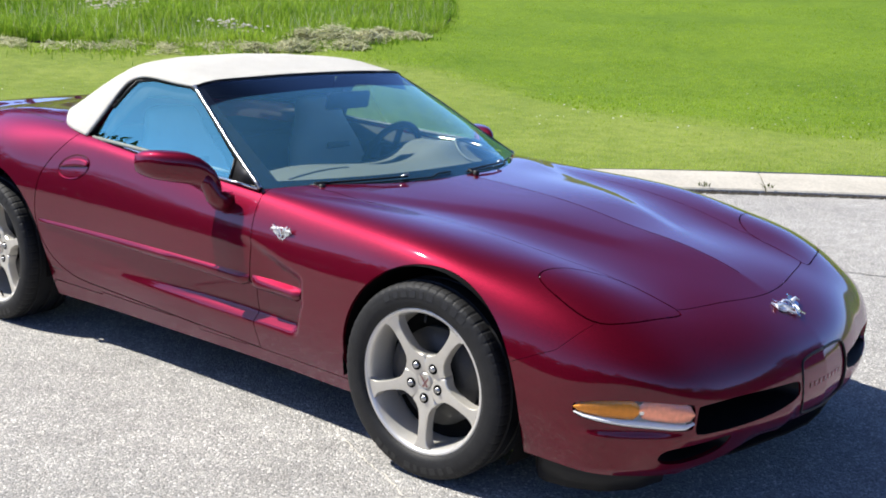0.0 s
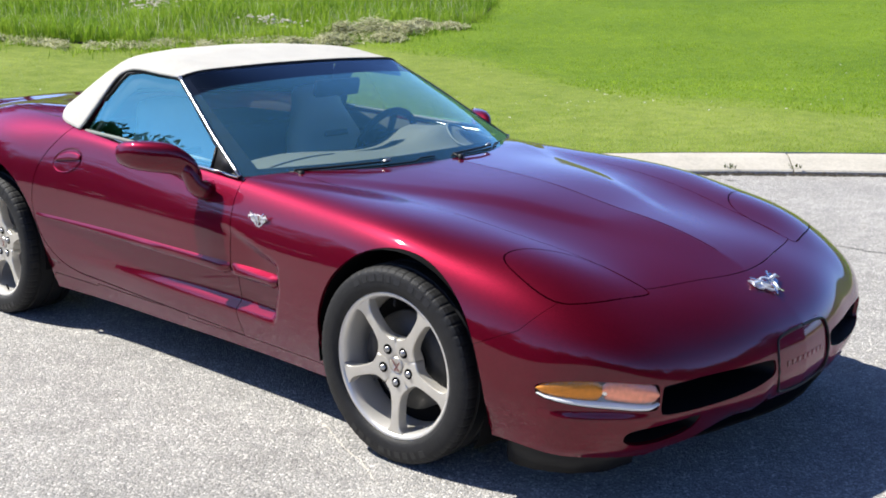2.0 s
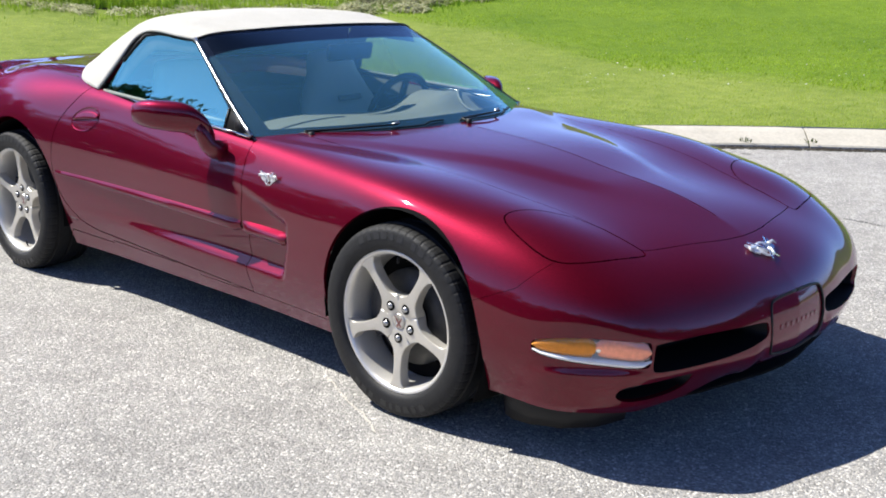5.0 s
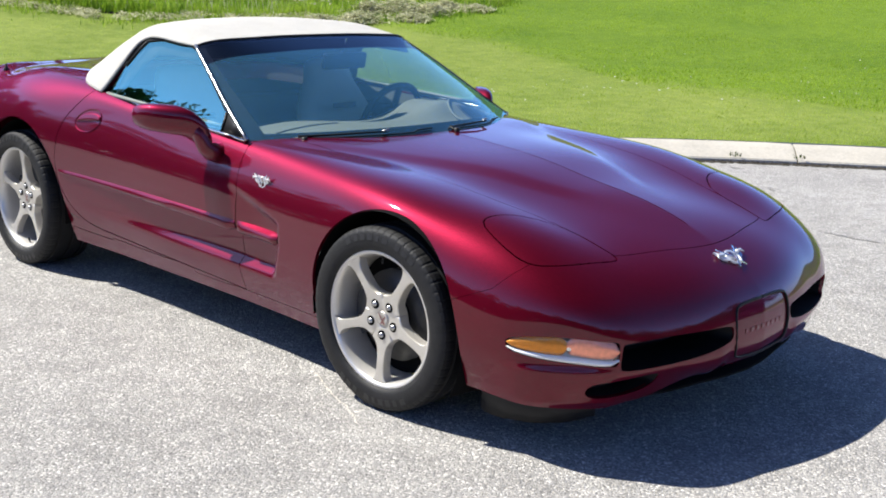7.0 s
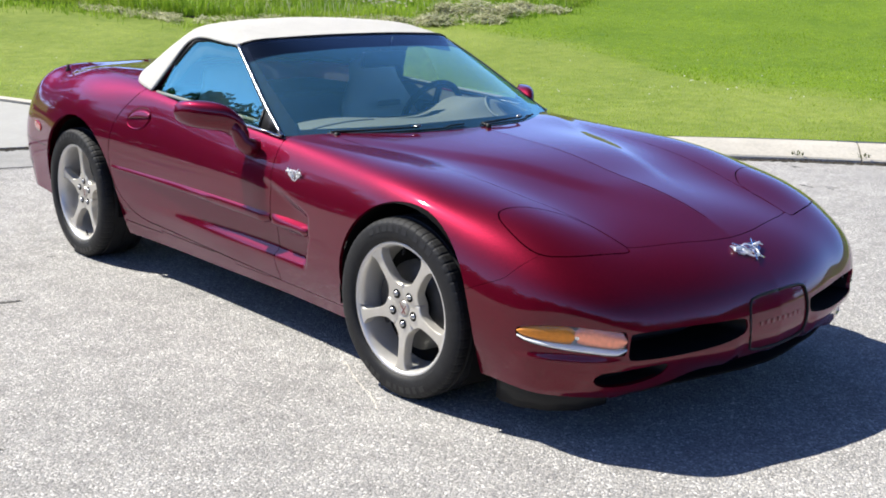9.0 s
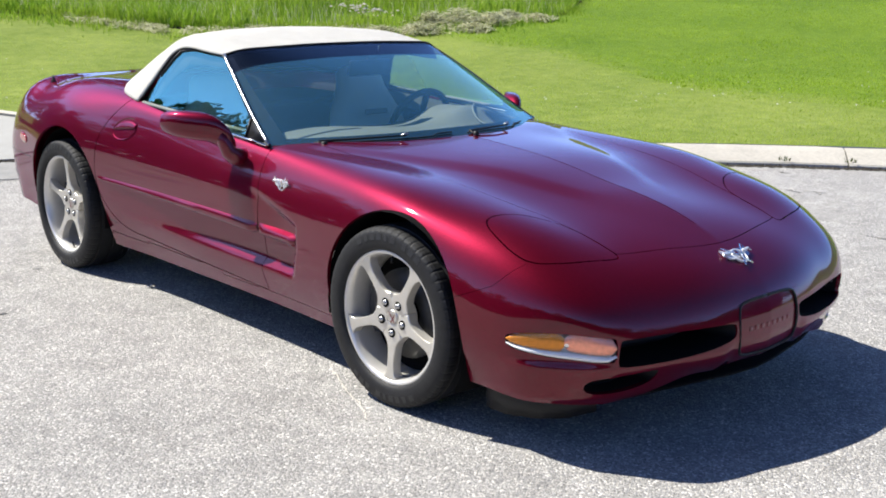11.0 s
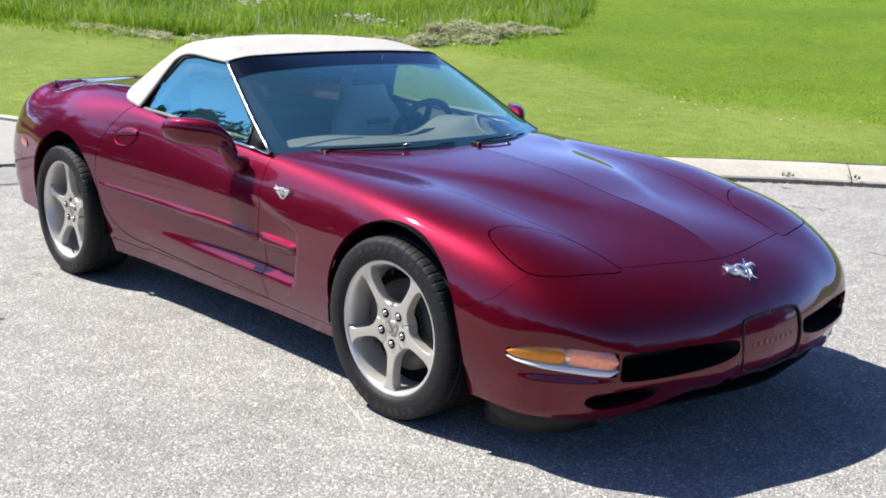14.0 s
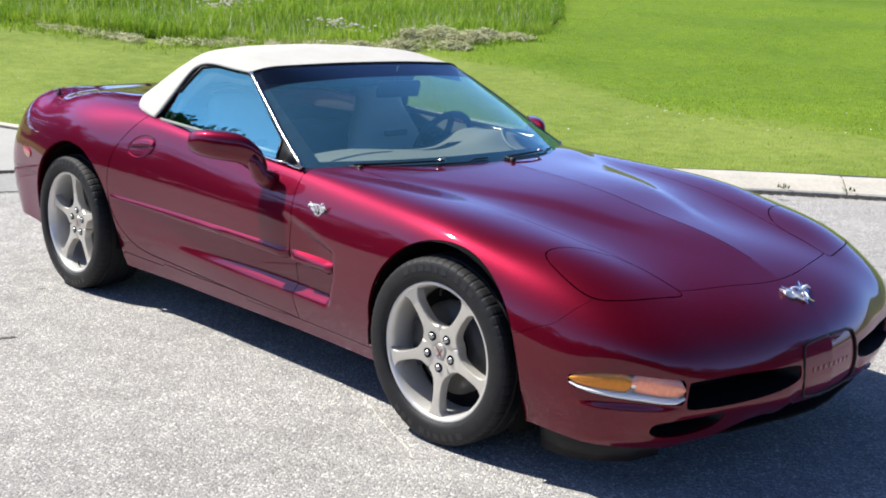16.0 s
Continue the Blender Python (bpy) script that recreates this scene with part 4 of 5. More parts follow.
GLASS_RAILS = [neg(r) for r in (
    [(-.890, .762, .828), (-1.09, .715, .940), (-1.285, .662, 1.055), (-1.466, .608, 1.153)],
    [(-.770, .600, .826), (-1.02, .590, .968), (-1.255, .572, 1.082), (-1.438, .550, 1.170)],
    [(-.640, .400, .830), (-.930, .405, .990), (-1.195, .410, 1.104), (-1.408, .415, 1.180)],
    [(-.570, .200, .834), (-.880, .205, 1.003), (-1.165, .210, 1.116), (-1.390, .218, 1.187)],
    [(-.555, .000, .836), (-.865, .000, 1.006), (-1.155, .000, 1.118), (-1.384, .000, 1.189)])]
glass_g, glass_n = loft(GLASS_RAILS, 60, 60)
glass_n = -glass_n
BAND = 48                                   # the tinted band along the top starts here
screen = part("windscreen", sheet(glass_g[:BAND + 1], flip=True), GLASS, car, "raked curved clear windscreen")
screen.visible_shadow = False
# printed black border on the inside of the glass, and the tinted band along its top
inner = glass_g - glass_n * .009
FRIT_J, FRIT_TOP, FRIT_LOW = 3, 58, 5
for s in (1, -1):
    part("border", sheet(inner[:, :(5 if s == 1 else 9)], sides=(s,)), FRIT, screen, "black printed border")
part("border", sheet(inner[:FRIT_LOW + 1, FRIT_J:]), FRIT, screen, "black printed border")
part("border", sheet(inner[FRIT_TOP:, FRIT_J:]), FRIT, screen, "black printed border")
band = part("sun_band", sheet(glass_g[BAND:], flip=True), TINT, screen, "dark blue tinted sun band")
band.visible_shadow = False


def along(p, q, n):
    return [tuple(np.array(p) + (np.array(q) - np.array(p)) * i / (n - 1)) for i in range(n)]


header = [(p[0] - .004, p[1], p[2] + .003) for p in glass_g[-1, ::3]]
part("header_seal", tube(header + [(x, -y, z) for x, y, z in header[::-1]][1:], .0055, 8), BLACK, car)
part("cowl_panel", sheet(np.array([[(p[0] + d, p[1], p[2] - .012 + h) for p in glass_g[0]] for d, h in ((.14, -.040), (.062, -.008), (.016, .002), (-.03, -.002))])), BLACK, car)

for s in (-1, 1):
    mir = Matrix.Diagonal((1, -s, 1, 1))

    def put(name, bm, material, parent=car, label=""):
        bm.transform(mir)
        if s == 1:
            bmesh.ops.reverse_faces(bm, faces=bm.faces)
        return part(name, bm, material, parent, label)

    pil = [Vector(p) for p in glass_g[:, 0]]
    pil_line = [p + Vector((-.010, -.006, -.004)) for p in pil[::6]] + [pil[-1] + Vector((-.010, -.004, 0))]
    pillar = put("windscreen_pillar", tube(pil_line, .0070, 10), BLACK)
    strip = [p + Vector((.006, -.017, .004)) for p in pil[::4]] + [pil[-1] + Vector((.006, -.015, .003))]
    if s == 1:
        strip = [p + Vector((-.008, .004, -.008)) for p in strip]
    put("trim_strip", tube(strip, .0082 if s < 0 else .004, 8), TRIM_METAL, pillar, "bright silver trim strip")
    # side window: outline in the side view, leaning in towards the top
    belt = [(-1.066, .843), (-1.25, .853), (-1.5, .870), (-1.75, .890), (-2.005, .918)]
    arc = [(-1.955, 1.035), (-1.905, 1.115), (-1.872, 1.150), (-1.78, 1.160), (-1.66, 1.160), (-1.50, 1.147), (-1.47, 1.138), (-1.31, 1.046), (-1.125, .938), (-1.075, .908)]

    def lean(z):
        return -(.770 - .545 * (z - .84) + .28 * (z - .84) * (1.16 - z))

    bm = bmesh.new()
    bm.faces.new([bm.verts.new((x, lean(z), z)) for x, z in belt + arc])
    for k in range(1, 16):
        bmesh.ops.bisect_plane(bm, geom=list(bm.verts) + list(bm.edges) + list(bm.faces), plane_co=(0, 0, .84 + .02 * k), plane_no=(0, 0, 1))
    for v in bm.verts:
        v.co.y = lean(v.co.z)
    bmesh.ops.recalc_face_normals(bm, faces=bm.faces)
    bm.normal_update()
    if next(iter(bm.faces)).normal.y > 0:
        bmesh.ops.reverse_faces(bm, faces=bm.faces)
    pane = put("side_window", bm, SIDE_GLASS, car, "lightly tinted side window glass")
    pane.visible_shadow = False
    put("window_seal", tube([(x, lean(z) - .002, z) for x, z in arc[:7]], .0065, 6), BLACK)
    put("window_seal", tube([(x, lean(z) - .006, z - .004) for x, z in [(-.90, .833)] + belt], .0055, 6), CHROME, car, "bright trim along the door's top edge")
    # black sail piece ahead of the window
    bm = bmesh.new()
    tri = [(-.915, .838), (-1.066, .843), (-1.076, .920), (-1.045, .918)]
    a = [bm.verts.new((x, lean(z) - .001, z)) for x, z in tri]
    bm.faces.new(a)
    bm.normal_update()
    if next(iter(bm.faces)).normal.y > 0:
        bmesh.ops.reverse_faces(bm, faces=bm.faces)
    put("window_sail", thicken(bm, .012), BLACK)
    put("window_post", tube([(-1.066, lean(.843) - .003, .843), (-1.076, lean(.915) - .003, .915)], .006, 6), BLACK)

# ---- wheels ----
def revolve(profile, seg=72, bump=None):
    """Turns a profile of (y, radius) about the y axis."""
    bm = bmesh.new()
    rings = []
    for k in range(seg):
        a = 2 * math.pi * k / seg
        rings.append([bm.verts.new((r * math.cos(a), y, r * math.sin(a))) for y, r in ([bump(k, i, y, r) for i, (y, r) in enumerate(profile)] if bump else profile)])
    for k in range(seg):
        p, q = rings[k], rings[(k + 1) % seg]
        for i in range(len(profile) - 1):
            bm.faces.new((p[i], p[i + 1], q[i + 1], q[i]))
    bmesh.ops.remove_doubles(bm, verts=bm.verts, dist=1e-6)
    bmesh.ops.recalc_face_normals(bm, faces=bm.faces)
    return bm


def spoke_mesh(rim):
    """One spoke along +z, front face towards -y."""
    k = rim / .235
    rs = np.array([.030, .070, .082, .097, .115, .140, .165, .190, .207, .218, .225])
    hw = [.024, .050, .0350, .0235, .0185, .0160, .0158, .0178, .0225, .0320, .0450]
    fy = [-.0760, -.0795, -.0806, -.0824, -.0842, -.0865, -.0888, -.0900, -.0908, -.0913, -.0915]
    fine = np.linspace(.030, .225, 30)
    hw, fy = np.interp(fine, rs, hw), np.interp(fine, rs, fy)
    bm = bmesh.new()
    # side, bevel, front, bevel, side: each a strip of its own, so that the edges stay crisp
    for strip in (((-1.05, .036), (-1.0, .0035)), ((-1.0, .0035), (-.90, .0)), ((-.90, .0), (0, -.0012), (.90, .0)), ((.90, .0), (1.0, .0035)), ((1.0, .0035), (1.05, .036))):
        rings = [[bm.verts.new((u * w, y + d, r * k)) for u, d in strip] for r, w, y in zip(fine, hw, fy)]
        for p, q in zip(rings, rings[1:]):
            for i in range(len(strip) - 1):
                bm.faces.new((p[i], p[i + 1], q[i + 1], q[i]))
    bm.normal_update()
    for f in bm.faces:
        if f.normal.y > .2 or (abs(f.normal.y) <= .2 and f.normal.x * f.calc_center_median().x < 0):
            f.normal_flip()
    return bm


def make_wheel(rim, radius, halfw, turn):
    """A wheel at the origin, its axle along y and its face towards -y."""
    bm = revolve([(-halfw * .80, rim + .004), (-halfw * .86, rim + .006), (-halfw * .88, rim + .001), (-halfw * .86, rim - .006), (-halfw * .78, rim - .012),
                  (-halfw * .55, rim - .016), (0.0, rim - .024), (halfw * .8, rim - .020), (halfw * .82, rim)], 96)
    wheel = link_mesh("wheel", bm, BARREL, car, "five-spoke silver alloy wheel")
    tags = [(-halfw * .82, rim + .002), (-halfw * .93, rim + .008), (-halfw * .985, rim + (radius - rim) * .25), (-halfw, rim + (radius - rim) * .48),
            (-halfw * .985, rim + (radius - rim) * .66), (-halfw * .955, rim + (radius - rim) * .82), (-halfw * .90, radius - .0075), (-halfw * .80, radius - .003),
            (-halfw * .60, radius - .0008), (-halfw * .58, radius - .008), (-halfw * .50, radius - .008), (-halfw * .48, radius), (-halfw * .06, radius), (-halfw * .04, radius - .008),
            (halfw * .04, radius - .008), (halfw * .06, radius), (halfw * .48, radius), (halfw * .50, radius - .008), (halfw * .58, radius - .008), (halfw * .60, radius - .0008),
            (halfw * .85, radius - .004), (halfw * .97, radius - .02), (halfw, rim + (radius - rim) * .5), (halfw * .82, rim)]

    def lugs(k, i, y, r):
        if k % 5 == 0 and 5 <= i <= 8:
            return y * .996, r - .0020
        return y, r
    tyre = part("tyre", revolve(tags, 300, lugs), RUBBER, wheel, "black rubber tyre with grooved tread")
    for p in tyre.data.polygons:
        if math.hypot(p.center.x, p.center.z) > radius - .016:
            p.use_smooth = False
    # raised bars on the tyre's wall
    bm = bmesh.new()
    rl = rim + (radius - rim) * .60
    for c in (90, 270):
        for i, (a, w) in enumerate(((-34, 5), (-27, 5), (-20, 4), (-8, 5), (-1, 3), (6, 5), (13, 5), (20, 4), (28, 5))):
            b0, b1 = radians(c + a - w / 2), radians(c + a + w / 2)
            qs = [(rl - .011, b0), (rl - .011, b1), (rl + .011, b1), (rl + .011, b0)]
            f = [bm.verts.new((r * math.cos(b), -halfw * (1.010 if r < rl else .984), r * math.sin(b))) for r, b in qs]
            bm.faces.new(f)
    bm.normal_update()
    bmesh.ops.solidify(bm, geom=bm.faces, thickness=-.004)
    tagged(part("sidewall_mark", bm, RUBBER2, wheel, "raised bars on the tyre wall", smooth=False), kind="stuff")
    sp = spoke_mesh(rim)
    first = None
    for k in range(5):
        ob = part("spoke", sp.copy(), SILVER, wheel) if first is None else new("spoke", first.data)
        ob.parent, first = wheel, first or ob
        ob.rotation_euler = (0, radians(turn + 72 * k), 0)
    sp.free()
    part("hub", revolve([(-.052, 0.0), (-.073, .001), (-.074, .030), (-.0765, .033), (-.0765, .046), (-.0785, .070), (-.074, .076), (-.030, .080)], 60), SILVER, wheel)
    part("centre_cap", revolve([(-.070, 0), (-.0795, .0005), (-.0798, .022), (-.0785, .0265), (-.070, .027)], 40), CAP, wheel, "grey centre cap with small crossed mark")
    bm = bmesh.new()
    for a, b in (((-.017, .018), (.012, -.018)), ((.016, .012), (-.006, -.020))):
        d = Vector((b[0] - a[0], 0, b[1] - a[1])).normalized()
        n = Vector((-d.z, 0, d.x)) * .0022
        q = [Vector((a[0], -.0802, a[1])) + n, Vector((a[0], -.0802, a[1])) - n, Vector((b[0], -.0802, b[1])) - n * 1.8, Vector((b[0], -.0802, b[1])) + n * 1.8]
        bm.faces.new([bm.verts.new(v) for v in q])
    part("cap_mark", bm, RED, wheel, "small red crossed mark")
    nut = None
    for k in range(5):
        a = radians(turn + 72 * k)
        c = Vector((.0580 * math.sin(a), -.0208, .0580 * math.cos(a)))
        if nut is None:
            nm = revolve([(-.046, .0175), (-.0600, .0175), (-.0604, .0160), (-.0598, .0105), (-.0600, .0090), (-.0660, .0086), (-.0680, .005), (-.0684, 0)], 12)
            nut = part("lug_nut", nm, STEEL, wheel, "grey steel wheel nut in a dark well")
            nut.data.materials.append(DARK)
            for p in nut.data.polygons:
                if max(math.hypot(nut.data.vertices[i].co.x, nut.data.vertices[i].co.z) for i in p.vertices) > .0095 and p.center.y > -.0606:
                    p.material_index = 1
            ob = nut
        else:
            ob = new("lug_nut", nut.data)
            ob.parent = wheel
            tagged(ob, "grey steel wheel nut in a dark well")
        ob.location = c
    a = radians(turn + 72 * 2 + 34)
    v0, v1 = Vector(((rim - .018) * math.sin(a), -halfw * .6, (rim - .018) * math.cos(a))), Vector(((rim - .045) * math.sin(a), -halfw * .66, (rim - .045) * math.cos(a)))
    part("valve", tube([v0, v0.lerp(v1, .7), v1], [.004, .0045, .003], 8), BLACK, wheel)
    part("brake_disc", revolve([(-.012, .070), (-.012, .163), (.012, .163), (.012, .070)], 60), DISC, wheel, "worn steel brake disc")
    cal = bmesh.new()
    ring = []
    for k in range(9):
        a = radians(150 + 8 * k)
        ring.append([cal.verts.new((r * math.cos(a), y, r * math.sin(a))) for r, y in ((.115, -.032), (.172, -.036), (.178, .03), (.115, .03))])
    for p, q in zip(ring, ring[1:]):
        for i in range(4):
            cal.faces.new((p[i], p[(i + 1) % 4], q[(i + 1) % 4], q[i]))
    cal.faces.new(ring[0]), cal.faces.new(ring[-1][::-1])
    bmesh.ops.recalc_face_normals(cal, faces=cal.faces)
    part("brake_caliper", cal, CALIPER, wheel, "dark grey brake caliper")
    part("back_plate", revolve([(.02, .0), (.02, .215)], 40), DARK, wheel)
    return wheel


front = make_wheel(.238, .326, .113, 180)
front.matrix_basis = pose(0, -.786, .329, 0, 0, 2)
rear = make_wheel(.250, .338, .131, 0)
rear.matrix_basis = pose(-2.654, -.778, .336)
copy_thing(front, pose(0, .786, .329, 0, 0, 182))
copy_thing(rear, pose(-2.654, .778, .336, 0, 0, 180))

# dark wheel housings, floor and tub
for x, r, a0 in ((.025, .392, -30), (-2.60, .415, -8)):
    for s in (-1, 1):
        bm = bmesh.new()
        rings = []
        for k in range(25):
            a = radians(a0 + (190 - a0) * k / 24)
            rings.append([bm.verts.new((x + rr * math.cos(a), s * y, .335 + rr * math.sin(a))) for y, rr in ((.884, r - .017), (.80, r - .010), (.60, r - .004), (.50, .2))])
        for p, q in zip(rings, rings[1:]):
            for i in range(3):
                bm.faces.new((p[i], p[i + 1], q[i + 1], q[i]))
        part("wheel_housing", bm, DARK, car, "black inner wheel housing")
bm = bmesh.new()
plan = [(-3.5, .0), (-3.42, .70), (-3.2, .58), (-2.95, .56), (-2.95, .56), (-2.25, .58), (-2.2, .80), (-.36, .80), (-.33, .56), (.42, .56), (.44, .83), (.60, .80), (.72, .70), (.80, .58), (.86, .40), (.915, .12), (.925, 0)]
lo = [bm.verts.new((x, -y, .200)) for x, y in plan] + [bm.verts.new((x, y, .200)) for x, y in plan[::-1][1:-1]]
bm.faces.new(lo)
bm.normal_update()
bmesh.ops.solidify(bm, geom=bm.faces, thickness=.01)
part("floor_pan", bm, DARK, car, "dark underbody floor")

# ---- lamps, openings and trim on the skin ----
BODY_TREE = None


def body_tree():
    """A search tree over the outer skin of the right half."""
    from mathutils.bvhtree import BVHTree
    g = skin
    n, m = g.shape[:2]
    vv = [tuple(p) for row in g for p in row]
    ff = [(i * m + j, (i + 1) * m + j, (i + 1) * m + j + 1, i * m + j + 1) for i in range(n - 1) for j in range(m - 1)]
    return BVHTree.FromPolygons(vv, ff)


BODY_TREE = body_tree()


def on_side(x, z, out=0.0):
    """The point of the right flank at x and z, and its normal."""
    hit, no, _, _ = BODY_TREE.ray_cast(Vector((x, -2, z)), Vector((0, 1, 0)))
    if no.y > 0:
        no = -no
    return hit + no * out, no


def on_top(x, y, out=0.0):
    hit, no, _, _ = BODY_TREE.ray_cast(Vector((x, -abs(y), 2)), Vector((0, 0, -1)))
    if no.z < 0:
        no = -no
    return hit + no * out, no


def on_front(y, z, out=0.0):
    hit, no, _, _ = BODY_TREE.ray_cast(Vector((3, -abs(y), z)), Vector((-1, 0, 0)))
    if no.x < 0:
        no = -no
    return hit + no * out, no


def on_corner(s, z, out=0.0):
    o = ediag * s + Vector((3, -3, 0)) * .7071 + Vector((0, 0, z))
    hit, no, _, _ = BODY_TREE.ray_cast(o, Vector((-1, 1, 0)).normalized())
    if no.dot(Vector((1, -1, 0))) < 0:
        no = -no
    return hit + no * out, no


def patch(outline, place, out, cols=24, rows=8):
    """A sheet that follows the skin inside an outline, at a distance out from it."""
    aa = [a for a, _ in outline]
    lo, hi = min(aa) + 1e-4, max(aa) - 1e-4
    g = []
    for i in range(cols + 1):
        a = lo + (hi - lo) * i / cols
        cross = []
        for (a0, b0), (a1, b1) in zip(outline, outline[1:] + outline[:1]):
            if (a0 > a) != (a1 > a):
                cross.append(b0 + (b1 - b0) * (a - a0) / (a1 - a0))
        b0, b1 = min(cross), max(cross)
        g.append([tuple(place(a, b0 + (b1 - b0) * j / rows, out(a, (j / rows)) if callable(out) else out)[0]) for j in range(rows + 1)])
    return g


def both(name, make, material, parent=car, label="", smooth=True):
    """The same part on the right and, mirrored, on the left."""
    made = []
    for s in (1, -1):
        bm = make()
        if s == -1:
            bm.transform(Matrix.Diagonal((1, -1, 1, 1)))
            bmesh.ops.reverse_faces(bm, faces=bm.faces)
        made.append(part(name, bm, material, parent[0 if s == 1 else 1] if isinstance(parent, list) else parent, label, smooth))
    return made


def grid_bm(g):
    bm = bmesh.new()
    vv = [[bm.verts.new(p) for p in row] for row in g]
    for r, q in zip(vv, vv[1:]):
        for k in range(len(r) - 1):
            bm.faces.new((r[k], q[k], q[k + 1], r[k + 1]))
    bmesh.ops.remove_doubles(bm, verts=bm.verts, dist=1e-6)
    bmesh.ops.recalc_face_normals(bm, faces=bm.faces)
    return bm


def facing(bm, way):
    bm.normal_update()
    if sum((f.normal.dot(Vector(way)) * f.calc_area() for f in bm.faces)) < 0:
        bmesh.ops.reverse_faces(bm, faces=bm.faces)
    return bm


OUT = (1, -1, 0)


def grow(poly, k):
    ca, cb = sum(a for a, _ in poly) / len(poly), sum(b for _, b in poly) / len(poly)
    return [(ca + (a - ca) * k, cb + (b - cb) * k) for a, b in poly]


# turn lamps in the corners: housing, amber reflectors, white bar, clear lens
lamp = both("turn_lamp", lambda: facing(grid_bm(patch(grow(LAMP, 1.02), on_corner, lambda a, t: -.030 - .012 * math.sin(math.pi * t), 24, 6)), OUT), LAMP_SILVER, car, "corner turn lamp with amber bulbs and a white lower bar")


def lamp_part(a0, a1, t0, t1, out, cols=14, rows=6):
    def make():
        poly = LAMP
        g = []
        for i in range(cols + 1):
            a = min(max(a0 + (a1 - a0) * i / cols, min(poly)[0] + 1e-4), max(poly)[0] - 1e-4)
            cross = [b0 + (b1 - b0) * (a - p0) / (p1 - p0) for (p0, b0), (p1, b1) in zip(poly, poly[1:] + poly[:1]) if (p0 > a) != (p1 > a)]
            lo, hi = min(cross), max(cross)
            w = math.sin(math.pi * (i + .001) / (cols + .002)) ** .10
            mid = t0 + (t1 - t0) * .55
            ta, tb = mid + (t0 - mid) * w, mid + (t1 - mid) * w
            g.append([tuple(on_corner(a, lo + (hi - lo) * (ta + (tb - ta) * j / rows), out + .008 * math.sin(math.pi * j / rows))[0]) for j in range(rows + 1)])
        return facing(grid_bm(g), OUT)
    return make


both("amber_reflector", lamp_part(.211, .030, .20, 1.0, -.006), AMBER, lamp, "amber side reflector")
both("amber_bulb_reflector", lamp_part(.030, -.132, .26, 1.0, -.006), AMBER_PINK, lamp, "amber-pink turn signal reflector")
both("white_bar", lamp_part(.209, -.132, .0, .24, -.003), LAMP_WHITE, lamp, "white lower light bar")
def bulb_dome():
    bm = bmesh.new()
    c, no = on_corner(.022, .392, -.012)
    bmesh.ops.create_uvsphere(bm, u_segments=20, v_segments=12, radius=.015, matrix=Matrix.Translation(c))
    return bm


both("bulb", bulb_dome, CHROME, lamp, "bright bulb between the reflectors")
lens = both("lens", lambda: thicken(facing(grid_bm(patch(grow(LAMP, .985), on_corner, -.002, 28, 8)), OUT), .003), LENS, lamp, "clear lens")
for ob in lens:
    ob.visible_shadow = False


def well(outline, place, depth, push, way):
    """The inside of an opening in the skin: its walls and a dark back."""
    def make():
        bm = bmesh.new()
        pts = outline
        top = [bm.verts.new(place(a, b, -.004)[0]) for a, b in pts]
        low = [bm.verts.new(place(a, b, -.004)[0] - Vector(push) * depth) for a, b in grow(pts, .86)]
        for k in range(len(pts)):
            j = (k + 1) % len(pts)
            bm.faces.new((top[k], top[j], low[j], low[k]))
        bm.faces.new(low)
        return facing(bm, way)
    return make


both("air_intake", well(grow(INTAKE, 1.01), on_front, .16, (1, 0, 0), (1, 0, 0)), BLACK, car, "black air intake opening", smooth=False)
both("brake_duct", well(grow(DUCT, 1.01), on_front, .08, (1, 0, 0), (1, 0, 0)), BLACK, car, "small black brake cooling duct", smooth=False)
# black air dam under the bumper
for s in (-1, 1):
    pts = [(.402, .785, .098), (.44, .80, .098), (.52, .80, .102), (.62, .77, .110), (.70, .71, .120), (.74, .62, .132)]
    g = [[(x, s * y, .24), (x + .004, s * (y + .003), .16), (x - .002, s * (y - .002), low), (x - .03, s * (y - .03), low + .002), (x - .03, s * (y - .03), .24)] for x, y, low in pts]
    part("air_dam", grid_bm(g), BLACK, car, "black rubber air dam under the bumper")
dam = [(.74, .60), (.78, .40), (.80, .2), (.81, 0)]
line = [(x, -y) for x, y in dam] + [(x, y) for x, y in dam[::-1][1:]]
part("air_dam", grid_bm([[(x, y, .25), (x, y, .15), (x - .02, y, .15), (x - .02, y, .25)] for x, y in line]), BLACK, car, "black rubber air dam under the bumper")

# dark seam round the plate panel, and the raised bars on it
ring = [tuple(on_front(a, b, -.001)[0]) for a, b in PLATE if a >= 0]
ring = ring + [(x, -y, z) for x, y, z in ring[::-1]]
part("plate_seal", tube(ring + ring[:1], .0055, 6), BLACK, car, "black seal round the plate panel")
for k in range(8):
    a = -.112 + .032 * k
    hit, no = on_front(abs(a), .362, -.004)
    m = Matrix.Translation((hit.x + .0005, a, hit.z)) @ pose(0, 0, 0, 0, 0, 0)
    part("raised_bar", box(.0010, .020 if k % 3 else .016, .016, m, .0003), PAINT, car, "raised red bar on the plate panel")


